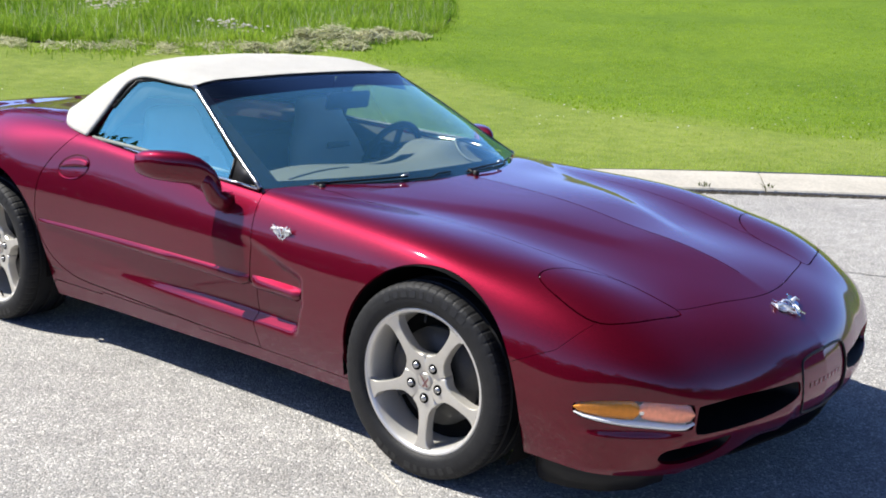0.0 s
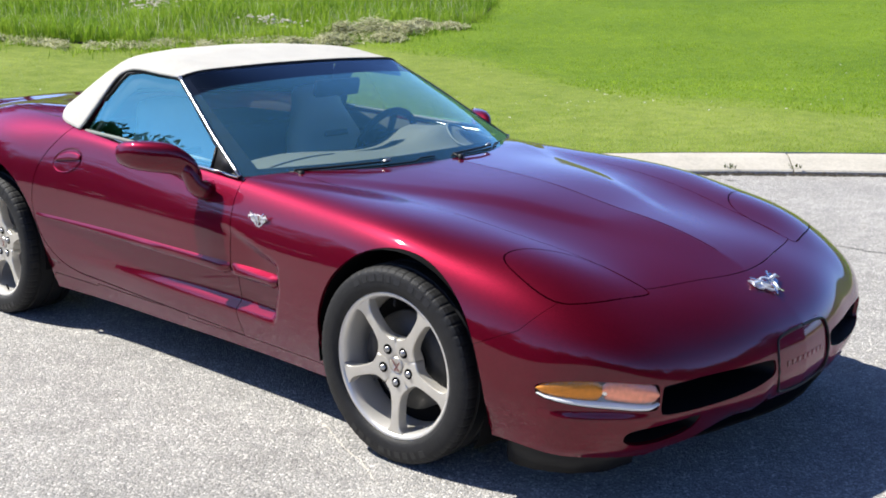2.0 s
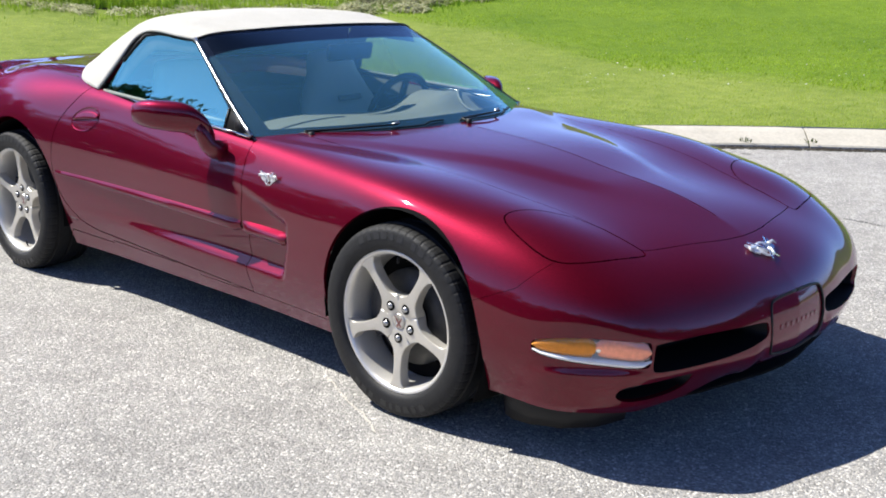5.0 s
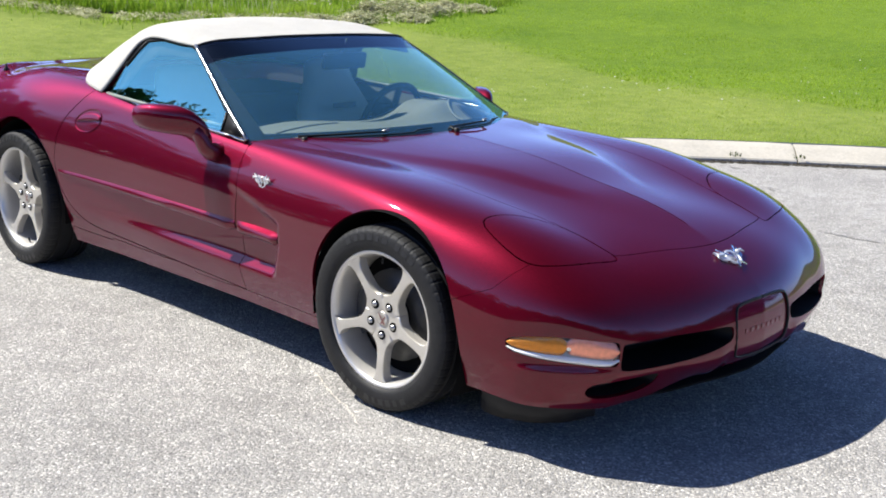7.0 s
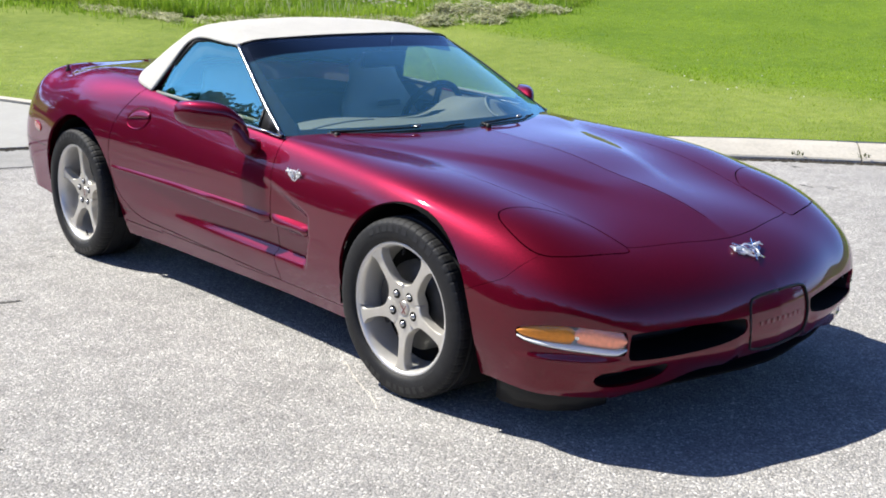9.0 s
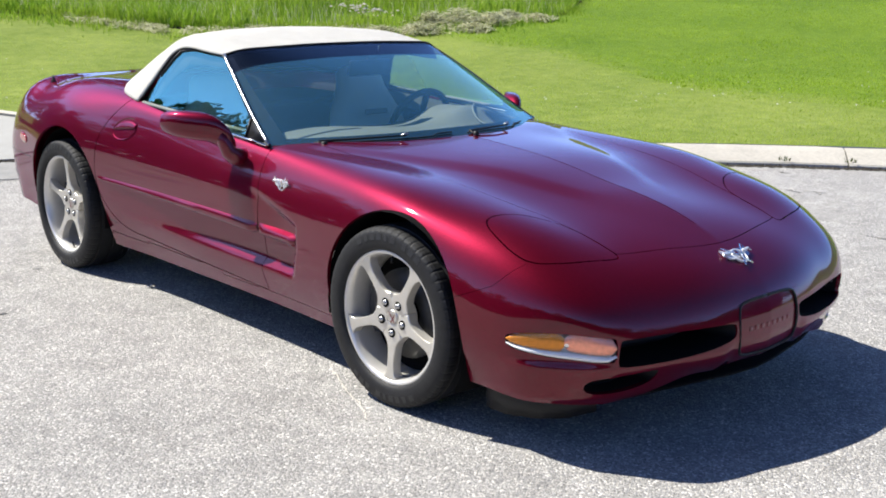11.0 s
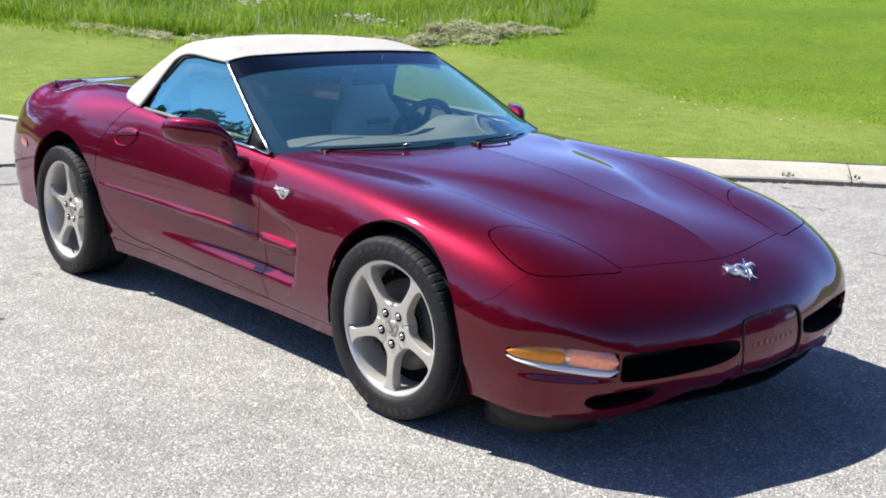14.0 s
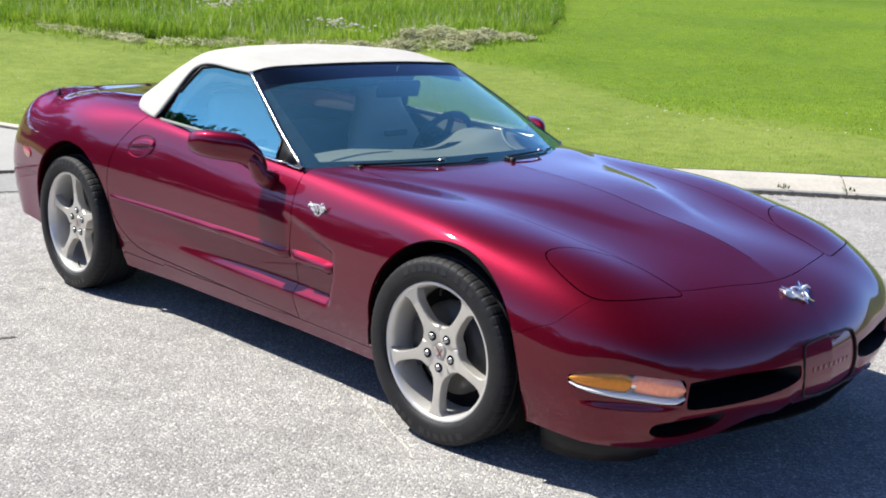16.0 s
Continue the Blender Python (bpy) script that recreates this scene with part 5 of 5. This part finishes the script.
def emblem(parent_name, origin, right, upv, out, size, label):
    """Two crossed flags on rods with a ring, as plain bright shapes."""
    r, u, o = Vector(right).normalized(), Vector(upv).normalized(), Vector(out).normalized()
    m = Matrix(((r.x, u.x, o.x, origin[0]), (r.y, u.y, o.y, origin[1]), (r.z, u.z, o.z, origin[2]), (0, 0, 0, 1))) @ Matrix.Diagonal((size, size, size, 1))
    body = None

    def flat(name, pts, h, material, lab=""):
        bm = bmesh.new()
        bm.faces.new([bm.verts.new((x, y, h)) for x, y in pts])
        bm.normal_update()
        if next(iter(bm.faces)).normal.z < 0:
            bmesh.ops.reverse_faces(bm, faces=bm.faces)
        bmesh.ops.solidify(bm, geom=bm.faces, thickness=.05)
        bmesh.ops.recalc_face_normals(bm, faces=bm.faces)
        bm.transform(m)
        return part(name, bm, material, body or car, lab, smooth=False)
    ring_pts = [(.24 * math.cos(a), .24 * math.sin(a), .05) for a in np.linspace(0, 2 * math.pi, 21)]
    bm = tube(ring_pts, .032, 6)
    bm.transform(m)
    body = part(parent_name, bm, BADGE, car, label)
    wave = [(0, .0), (.18, .05), (.36, -.02), (.52, .06)]
    for side, base in ((-1, .02), (1, .02)):
        up_line = [(side * (.06 + x * .9), base + .18 + dy + x * .12) for x, dy in wave]
        low_line = [(side * (.02 + x * .85), base - .12 + dy * .8 + x * .10) for x, dy in wave]
        flat("flag", up_line + low_line[::-1], .06, BADGE if side < 0 else CHROME2)
        bm = tube([(-side * .16, -.36, .07), (side * .10, .02, .09), (side * .42, .36, .07)], .022, 6)
        bm.transform(m)
        part("rod", bm, CHROME, body)
    for side in (-1, 1):
        bm = tube([(side * .30, .12, .08), (side * .55, .16, .08), (side * .62, .06, .07)], [.05, .04, .015], 6)
        bm.transform(m)
        part("flag_tip", bm, BADGE, body)
    return body


p, n = on_top(.825, 0.0, .002)
emblem("badge", p, (0, 1, 0), Vector((-1, 0, .55)), n, .13, "bright chrome crossed-flags badge")
for s in (-1, 1):
    p, n = on_side(-.685, .702, .001)
    emblem("badge", (p.x, p.y * -s, p.z), (1 if s < 0 else -1, 0, 0), (0, 0, 1), (n.x, n.y * -s, n.z), .088, "small bright crossed-flags fender badge")

# body-side beads, tapering to the rear
def bead(x0, x1, n):
    def make():
        rows = []
        for i, x in enumerate(np.linspace(x0, x1, n)):
            k = float(smooth(-2.3, -.8, x))
            h, t = .013 + .012 * k, .009 + .014 * k
            if i in (0, n - 1):
                t *= .25
            z = bead_z(x) + .002
            rows.append([on_side(x, z + h * u, t * w - .001)[0] for u, w in ((1.0, 0), (.8, .22), (.45, .62), (.1, .93), (-.12, 1.0), (-.34, .86), (-.5, .4), (-.55, -.3))])
        return facing(grid_bm(rows), (0, -1, .6))
    return make


both("side_bead", bead(-2.215, -.850, 40), PAINT)
both("side_bead", bead(-.834, -.568, 14), PAINT)

# door handles: oval recess and flap
def oval(cx, cz, rx, rz, out, place, n=28, tilt=.10):
    return [place(cx + rx * math.cos(a), cz + rz * math.sin(a) + tilt * rx * math.cos(a), out)[0] for a in np.linspace(0, 2 * math.pi, n, endpoint=False)]


def handle_cup():
    bm = bmesh.new()
    o = oval(-2.005, .790, .096, .050, .0035, on_side)
    i = oval(-2.005, .789, .088, .043, -.002, on_side)
    q = oval(-2.005, .784, .070, .030, -.034, on_side)
    rings = [[bm.verts.new(v) for v in r] for r in (o, i, q)]
    for a, b in zip(rings, rings[1:]):
        for k in range(len(a)):
            j = (k + 1) % len(a)
            bm.faces.new((a[k], a[j], b[j], b[k]))
    bm.faces.new(rings[-1])
    return facing(bm, (0, -1, 0))


handles = both("door_handle", handle_cup, PAINT, car, "oval red door handle in a dark recess")


def handle_flap():
    g = []
    for t in np.linspace(0, 1, 12):
        x = -2.091 + .172 * t
        w = math.sin(math.pi * (.04 + .92 * t)) ** .5
        g.append([on_side(x, .790 + (.037 * w) * k + .10 * (x + 2.005), .002 + .004 * (1 - k))[0] for k in (0, .35, .7, 1)])
    return thicken(facing(grid_bm(g), (0, -1, 0)), .004)


both("flap", handle_flap, PAINT, handles)

# rear side marker lamps, antenna stub
both("side_marker", lambda: thicken(facing(grid_bm(patch(rounded([(-3.15, .625), (-3.15, .675), (-3.04, .655), (-3.04, .61)], 2), on_side, .004, 10, 4)), (0, -1, 0)), .004), RED_LENS, car, "red rear side marker lens")
p, n = on_top(-3.13, .70, 0)
ant = part("aerial", revolve([(-.0, .016), (.010, .014), (.016, .007), (.034, .006), (.036, 0)], 16), BLACK, car, "short black aerial stub")
ant.matrix_basis = Matrix.Translation(p) @ pose(0, 0, 0, 90)
both("fender_vent_slot", lambda: tube([on_side(-.83 + .20 * t, .612 - .055 * t * t, -.003)[0] for t in np.linspace(.35, 1, 8)], [.001, .002, .003, .004, .0045, .004, .003, .002], 6), BLACK)


# door mirrors
def mirror_shell():
    secs = []
    for t in np.linspace(0, 1, 18):
        a = t
        y = -.845 - .212 * a
        xc = -1.072 - .188 * a ** 1.3
        zc = .880 + .040 * a - .012 * a * a - .062 * max(0.0, 1 - a / .45) ** 2
        w = .066 + .014 * math.sin(math.pi * a)
        h = .047 + .012 * math.sin(math.pi * min(1, a * 1.05))
        if a > .78:
            k = math.sqrt(max(.0, 1 - ((a - .78) / .22) ** 2))
            w, h = w * max(.03, k), h * max(.03, k)
        if a < .12:
            k = .75 + .25 * a / .12
            w, h = w * k, h * k
        secs.append((xc, y, zc, w, h))
    bm = bmesh.new()
    rings = []
    for xc, y, zc, w, h in secs:
        ring = []
        for k in range(28):
            b = 2 * math.pi * k / 28
            c, sn = math.cos(b), math.sin(b)
            e = .75
            px, pz = abs(c) ** e * (1 if c > 0 else -1) * w, abs(sn) ** e * (1 if sn > 0 else -1) * h
            if px < 0:
                px = max(px, -w * .62)
            ring.append(bm.verts.new((xc + px, y, zc + pz)))
        rings.append(ring)
    for p, q in zip(rings, rings[1:]):
        for k in range(28):
            bm.faces.new((p[k], p[(k + 1) % 28], q[(k + 1) % 28], q[k]))
    bm.faces.new(rings[0]), bm.faces.new(rings[-1][::-1])
    bmesh.ops.recalc_face_normals(bm, faces=bm.faces)
    return bm


mirrors = both("side_mirror", mirror_shell, PAINT, car, "red side mirror on a curved stalk")


def mirror_foot():
    pts = [(-1.045, -.800, .765), (-1.035, -.845, .775), (-1.035, -.872, .795), (-1.050, -.885, .838), (-1.065, -.890, .878)]
    return tube(pts, [.055, .048, .039, .034, .037], 16, squash=.8, up=(1, 0, 0))


mirrors[1].location = (-.075, -.01, -.045)
both("stalk", mirror_foot, PAINT, mirrors)
both("mirror_glass", lambda: facing(grid_bm([[(-1.114 - .165 * t - .006, -.86 - .155 * t, .835 + .028 * t + .072 * k) for k in (0, .5, 1)] for t in np.linspace(0, 1, 6)]), (-1, 0, 0)), CHROME, mirrors, "mirror glass")

# wipers on the cowl
def on_glass(y, row, out):
    j = int(np.argmin(np.abs(np.abs(glass_g[row, :, 1]) - abs(y))))
    p = glass_g[row, j] + glass_n[row, j] * out
    return (p[0], y, p[2])


for y0, y1 in ((-.62, -.06), (.02, .50)):
    ys = np.linspace(y0, y1, 16)
    wiper = part("wiper", tube([on_glass(y, 1 if y < y1 - .1 else 2, .006) for y in ys], .0036, 6), BLACK, car, "black windscreen wiper")
    arm = [on_glass(y0 + (y1 - y0) * t, 1, .014 + .010 * math.sin(math.pi * t)) for t in (0.02, .2, .4, .58)]
    part("arm", tube([(arm[0][0] + .035, arm[0][1], arm[0][2] - .012)] + arm, [.007, .0058, .005, .0042, .0038], 6), BLACK, wiper)
    part("clip", tube([on_glass(y0 + (y1 - y0) * .56, 2, .010), on_glass(y0 + (y1 - y0) * .61, 2, .020)], .006, 6), STEEL, wiper)
    part("pivot", tube([(arm[0][0] + .04, arm[0][1], arm[0][2] - .03), (arm[0][0] + .04, arm[0][1], arm[0][2] + .002)], .012, 10), BLACK, wiper)


# seams of the tail and of the cover behind the soft top
def seam_part(pts, place, r=.0022):
    return lambda: tube([place(a, b, -.0004)[0] for a, b in pts], r, 5)


both("bumper_seam", seam_part([(-3.36 + .37 * t, .560 - .012 * t) for t in np.linspace(0, 1, 14)], on_side), BLACK)
both("bumper_seam", seam_part([(-3.38 + .14 * t, .435 - .02 * t) for t in np.linspace(0, 1, 8)], on_side), BLACK)
both("rocker_seam", seam_part([(-2.212 + .10 * t, .338 - .014 * t) for t in np.linspace(0, 1, 6)], on_side, .0018), BLACK)
both("tonneau_seam", seam_part([(-2.28 - .72 * t, .715 - .10 * t ** 2) for t in np.linspace(0, 1, 20)], on_top, .0020), BLACK)

# ---- inside of the car ----
# tub, dashboard, seats, wheel
bm = grid_bm([[(x, y, z) for y, z in ((-.72, .80), (-.70, .32), (-.2, .28), (0, .45), (.2, .28), (.70, .32), (.72, .80))] for x in (-.75, -1.0, -1.5, -2.0, -2.15)])
part("tub", facing(bm, (0, 0, 1)), CARPET, car, "dark cabin floor and sides")
part("rear_bulkhead", box(.04, 1.42, .50, pose(-2.14, 0, .60), .01), CARPET, car)
part("rear_shelf", box(.62, 1.30, .03, pose(-2.42, 0, .84), .01), CARPET, car)


def dash_z(x, y):
    hood = .080 * math.exp(-((y - .42) / .19) ** 2) * float(smooth(-.80, -.98, x))
    side = .026 * math.exp(-((y + .36) / .30) ** 2)
    return .800 + .028 * float(smooth(-.62, -.80, x)) - .012 * float(smooth(-.95, -1.12, x)) + hood + side - .02 * (abs(y) / .7) ** 4


rows = []
for y in np.linspace(-.72, .72, 61):
    xf = -.585 - .30 * (abs(y) / .72) ** 2.2
    line = [(xf + (-1.17 - xf) * t, y, dash_z(xf + (-1.17 - xf) * t, y)) for t in np.linspace(0, 1, 16)]
    line += [(-1.190, y, line[-1][2] - .012), (-1.198, y, line[-1][2] - .04), (-1.12, y, .62), (-1.02, y, .42)]
    rows.append(line)
dash = part("dashboard", facing(grid_bm(rows), (0, 0, 1)), TRIM, car, "pale grey dashboard with dark vents")


def dash_patch(x0, x1, y0, y1, h, nx=6, ny=10, skew=0.0):
    return facing(grid_bm([[(x + skew * (y - y0), y, dash_z(x + skew * (y - y0), y) + h) for x in np.linspace(x0, x1, nx)] for y in np.linspace(y0, y1, ny)]), (0, 0, 1))


part("defrost_vent", thicken(dash_patch(-.742, -.757, -.10, .42, .003), .004), BLACK, dash, "long black defroster slot")
part("defrost_vent", thicken(dash_patch(-.945, -.958, -.58, -.26, .003), .004), BLACK, dash, "long black defroster slot")
part("speaker_grille", thicken(dash_patch(-.80, -.92, .44, .60, .004), .004), BLACK, dash, "dark speaker grille")
part("pod_rim", tube([(-.84 + .14 * math.cos(a), .50 + .14 * math.sin(a), dash_z(-.84 + .14 * math.cos(a), .50 + .14 * math.sin(a)) + .006) for a in np.linspace(0, 2 * math.pi, 25)], .006, 6), TRIM, dash)

bm = bmesh.new()
R, r0 = .178, .0165
for i in range(48):
    for j in range(10):
        a, b = 2 * math.pi * i / 48, 2 * math.pi * j / 10
        bm.verts.new(((R + r0 * math.cos(b)) * math.cos(a), (R + r0 * math.cos(b)) * math.sin(a), r0 * math.sin(b)))
bm.verts.ensure_lookup_table()
for i in range(48):
    for j in range(10):
        bm.faces.new([bm.verts[k] for k in (i * 10 + j, ((i + 1) % 48) * 10 + j, ((i + 1) % 48) * 10 + (j + 1) % 10, i * 10 + (j + 1) % 10)])
wheel_pose = pose(-1.33, .40, .785, 0, -68, 0)
bm.transform(wheel_pose)
steer = part("steering_wheel", bm, BLACK, car, "black leather steering wheel")
part("boss", box(.13, .13, .05, wheel_pose @ pose(0, 0, .01), .02, 3), BLACK, steer)
for a in (0, 90, 180, 270):
    part("spoke", box(.12, .035, .018, wheel_pose @ pose(0, 0, 0, 0, 0, a) @ pose(.12, 0, 0), .006), BLACK, steer)
part("column", tube([wheel_pose @ Vector((0, 0, 0)), Vector((-1.12, .40, .70))], .04, 12), BLACK, steer)


def seat_back():
    bm = bmesh.new()
    rings = []
    spec = [(.30, .24, .075), (.42, .255, .085), (.55, .26, .08), (.68, .25, .07), (.78, .225, .062), (.85, .185, .058), (.91, .150, .056), (.975, .135, .052), (1.005, .115, .040), (1.015, .06, .02)]
    for z, w, d in spec:
        x = -1.70 - .30 * (z - .30)
        ring = []
        for k in range(32):
            a = 2 * math.pi * k / 32
            c, s2 = math.cos(a), math.sin(a)
            px, py = abs(c) ** .8 * (1 if c > 0 else -1) * d, abs(s2) ** .6 * (1 if s2 > 0 else -1) * w
            if px > 0 and z < .85:
                px -= .035 * math.exp(-(py / (w * .55)) ** 4)
            ring.append(bm.verts.new((x + px, py, z)))
        rings.append(ring)
    for p, q in zip(rings, rings[1:]):
        for k in range(32):
            bm.faces.new((p[k], p[(k + 1) % 32], q[(k + 1) % 32], q[k]))
    bm.faces.new(rings[0][::-1]), bm.faces.new(rings[-1])
    bmesh.ops.recalc_face_normals(bm, faces=bm.faces)
    return bm


for y in (-.36, .36):
    bm = seat_back()
    y *= 1.21
    bm.transform(Matrix.Translation((.035, y, .022)))
    seat = part("seat", bm, LEATHER, car, "pale grey leather bucket seat with built-in headrest")
    part("cushion", box(.50, .50, .14, pose(-1.41, y, .36, 0, -8, 0), .04, 3), LEATHER, seat)
    part("belt_slot", box(.012, .15, .028, pose(-1.715, y, .810, 0, -16, 0), .004), TRIM2, seat, "dark slot below the headrest")
part("inner_mirror", box(.03, .25, .075, pose(-1.235, .02, 1.085, 0, 14, 0), .012, 3), FRIT, car, "black inside mirror")
part("mirror_stem", tube([(-1.240, .02, 1.10), (-1.262, .02, 1.128)], .005, 8), FRIT, car)
for s in (-1, 1):
    g = [[(x, s * (.742 - .02 * k), .865 - .02 - .42 * k + .035 * float(smooth(-1.2, -2.0, x))) for k in (0, .1, .5, 1)] for x in np.linspace(-.98, -2.05, 12)]
    part("door_trim", grid_bm(g), TRIM, car, "pale grey inner door panel")
    part("belt_strip", tube([(x, s * .748, .858 + .052 * (-(x + 1.05)) ) for x in np.linspace(-1.05, -2.0, 8)], .010, 6), TRIM, car, "pale strip along the window's base")
part("headliner", thicken(sheet((top_g - top_n * -.012)[:58]), .003), LINER, car, "dark headliner under the soft top")
for s in (-1, 1):                            # folded lining above and behind the side windows
    g = [[(x, s * (.770 - .545 * (z - d - .84) - .016), z - d) for d in (0, .03, k)] for x, z, k in ((-1.44, 1.140, .05), (-1.52, 1.155, .062), (-1.66, 1.166, .066), (-1.78, 1.166, .075), (-1.86, 1.150, .12), (-1.92, 1.10, .16), (-1.98, 1.03, .14))]
    part("roof_lining", thicken(grid_bm(g), .004), LINER, car, "dark lining along the roof's side")

# ---- trees round the place, seen in the paint and the windows ----
def tree_mesh(seed, height, leaf=1.0, per=48):
    rng = random.Random(seed)
    trunk = tube([(0, 0, -.2), (.05, .02, height * .2), (-.04, .05, height * .45), (.03, 0, height * .72)], [.20, .16, .11, .05], 8)
    for k in range(9):
        z0 = height * rng.uniform(.22, .6)
        a, l = rng.uniform(0, 6.28), height * rng.uniform(.18, .32)
        limb = tube([(0, 0, z0), (math.cos(a) * l * .5, math.sin(a) * l * .5, z0 + l * .35), (math.cos(a) * l, math.sin(a) * l, z0 + l * .55)], [.07, .045, .015], 6)
        me = bpy.data.meshes.new("limb")
        limb.to_mesh(me)
        limb.free()
        trunk.from_mesh(me)
        bpy.data.meshes.remove(me)
    vv, ff = [], []
    clumps = [(rng.gauss(0, height * .16), rng.gauss(0, height * .16), height * rng.uniform(.34, .95), height * rng.uniform(.07, .15)) for _ in range(34)]
    for cx, cy, cz, cr in clumps:
        for _ in range(per):
            d = Vector((rng.gauss(0, 1), rng.gauss(0, 1), rng.gauss(0, .8))).normalized() * cr * rng.uniform(.5, 1.1)
            p = Vector((cx, cy, cz)) + d
            u, w = Vector((rng.gauss(0, 1), rng.gauss(0, 1), rng.gauss(0, 1))).normalized(), Vector((rng.gauss(0, 1), rng.gauss(0, 1), rng.gauss(0, 1))).normalized()
            s = height * rng.uniform(.016, .034) * leaf
            b = len(vv)
            vv += [tuple(p + u * s), tuple(p + w * s * .6), tuple(p - u * s), tuple(p - w * s * .6)]
            ff.append((b, b + 1, b + 2, b + 3))
    return trunk, vv, ff


def make_tree(seed, height, leaf=1.0, per=48):
    trunk, vv, ff = tree_mesh(seed, height, leaf, per)
    tree = tagged(new("tree"), "leafy dark green tree at the lot's edge", "tree", group="trees round the lot")
    part("trunk", trunk, BARK, tree)
    me = bpy.data.meshes.new("crown")
    me.from_pydata(vv, [], ff)
    me.materials.append(LEAF)
    new("crown", me).parent = tree
    return tree


kinds = [make_tree(21, 8.0), make_tree(22, 9.5), make_tree(23, 7.0)]
rng = random.Random(4)
spots = []
for k in range(86):
    ang = radians(185 + 245 * k / 85 + rng.uniform(-1.4, 1.4))
    spots.append((ang, max(30, edge_radius(ang) + 3) + rng.uniform(0, 7)))
spots.append((radians(207), 31))
for k in range(18):
    spots.append((radians(141 + 42 * k / 17 + rng.uniform(-1.5, 1.5)), 54 + rng.uniform(0, 8)))
for i, (ang, rr) in enumerate(spots):
    x, y = KERB_C.x + rr * math.cos(ang), KERB_C.y + rr * math.sin(ang)
    d = rr - edge_radius(ang)
    z = lawn_height(x, y, d) if d > .2 else 0.0
    if i < 3:
        kinds[i].matrix_basis = pose(x, y, z, 0, 0, rng.uniform(0, 360))
    else:
        tall = copy_thing(kinds[i % 3], pose(x, y, z, 0, 0, rng.uniform(0, 360)))
        tall.scale = (1.25, 1.25, 1.7 if ang > radians(147) else 1.2) if i > 86 else (1.1, 1.1, rng.uniform(.75, 1.05))


def wood_place(rng):
    a = radians(rng.uniform(186, 430))
    r = max(33, edge_radius(a) + 5) + rng.uniform(0, 5)
    x, y = KERB_C.x + r * math.cos(a), KERB_C.y + r * math.sin(a)
    return x, y, .1 + 6.2 * rng.random()


def leaf_quad(rng, x, y, z):
    p, s = Vector((x, y, z)), rng.uniform(.3, .65)
    u, w = Vector((rng.gauss(0, 1), rng.gauss(0, 1), rng.gauss(0, 1))).normalized(), Vector((rng.gauss(0, 1), rng.gauss(0, 1), rng.gauss(0, 1))).normalized()
    return [tuple(p + u * s), tuple(p + w * s * .6), tuple(p - u * s), tuple(p - w * s * .6)], [(0, 1, 2, 3)]


scatter("undergrowth", 30000, leaf_quad, LEAF, "dense dark undergrowth below the trees", "shrubs", wood_place, 31)

# a fuller tree near the lot, mirrored in the side window
make_tree(25, 6.6, 0.72, 420).matrix_basis = pose(-15.4, -7.74, .1, 0, 0, 40) @ Matrix.Diagonal((.5, .5, 1, 1))
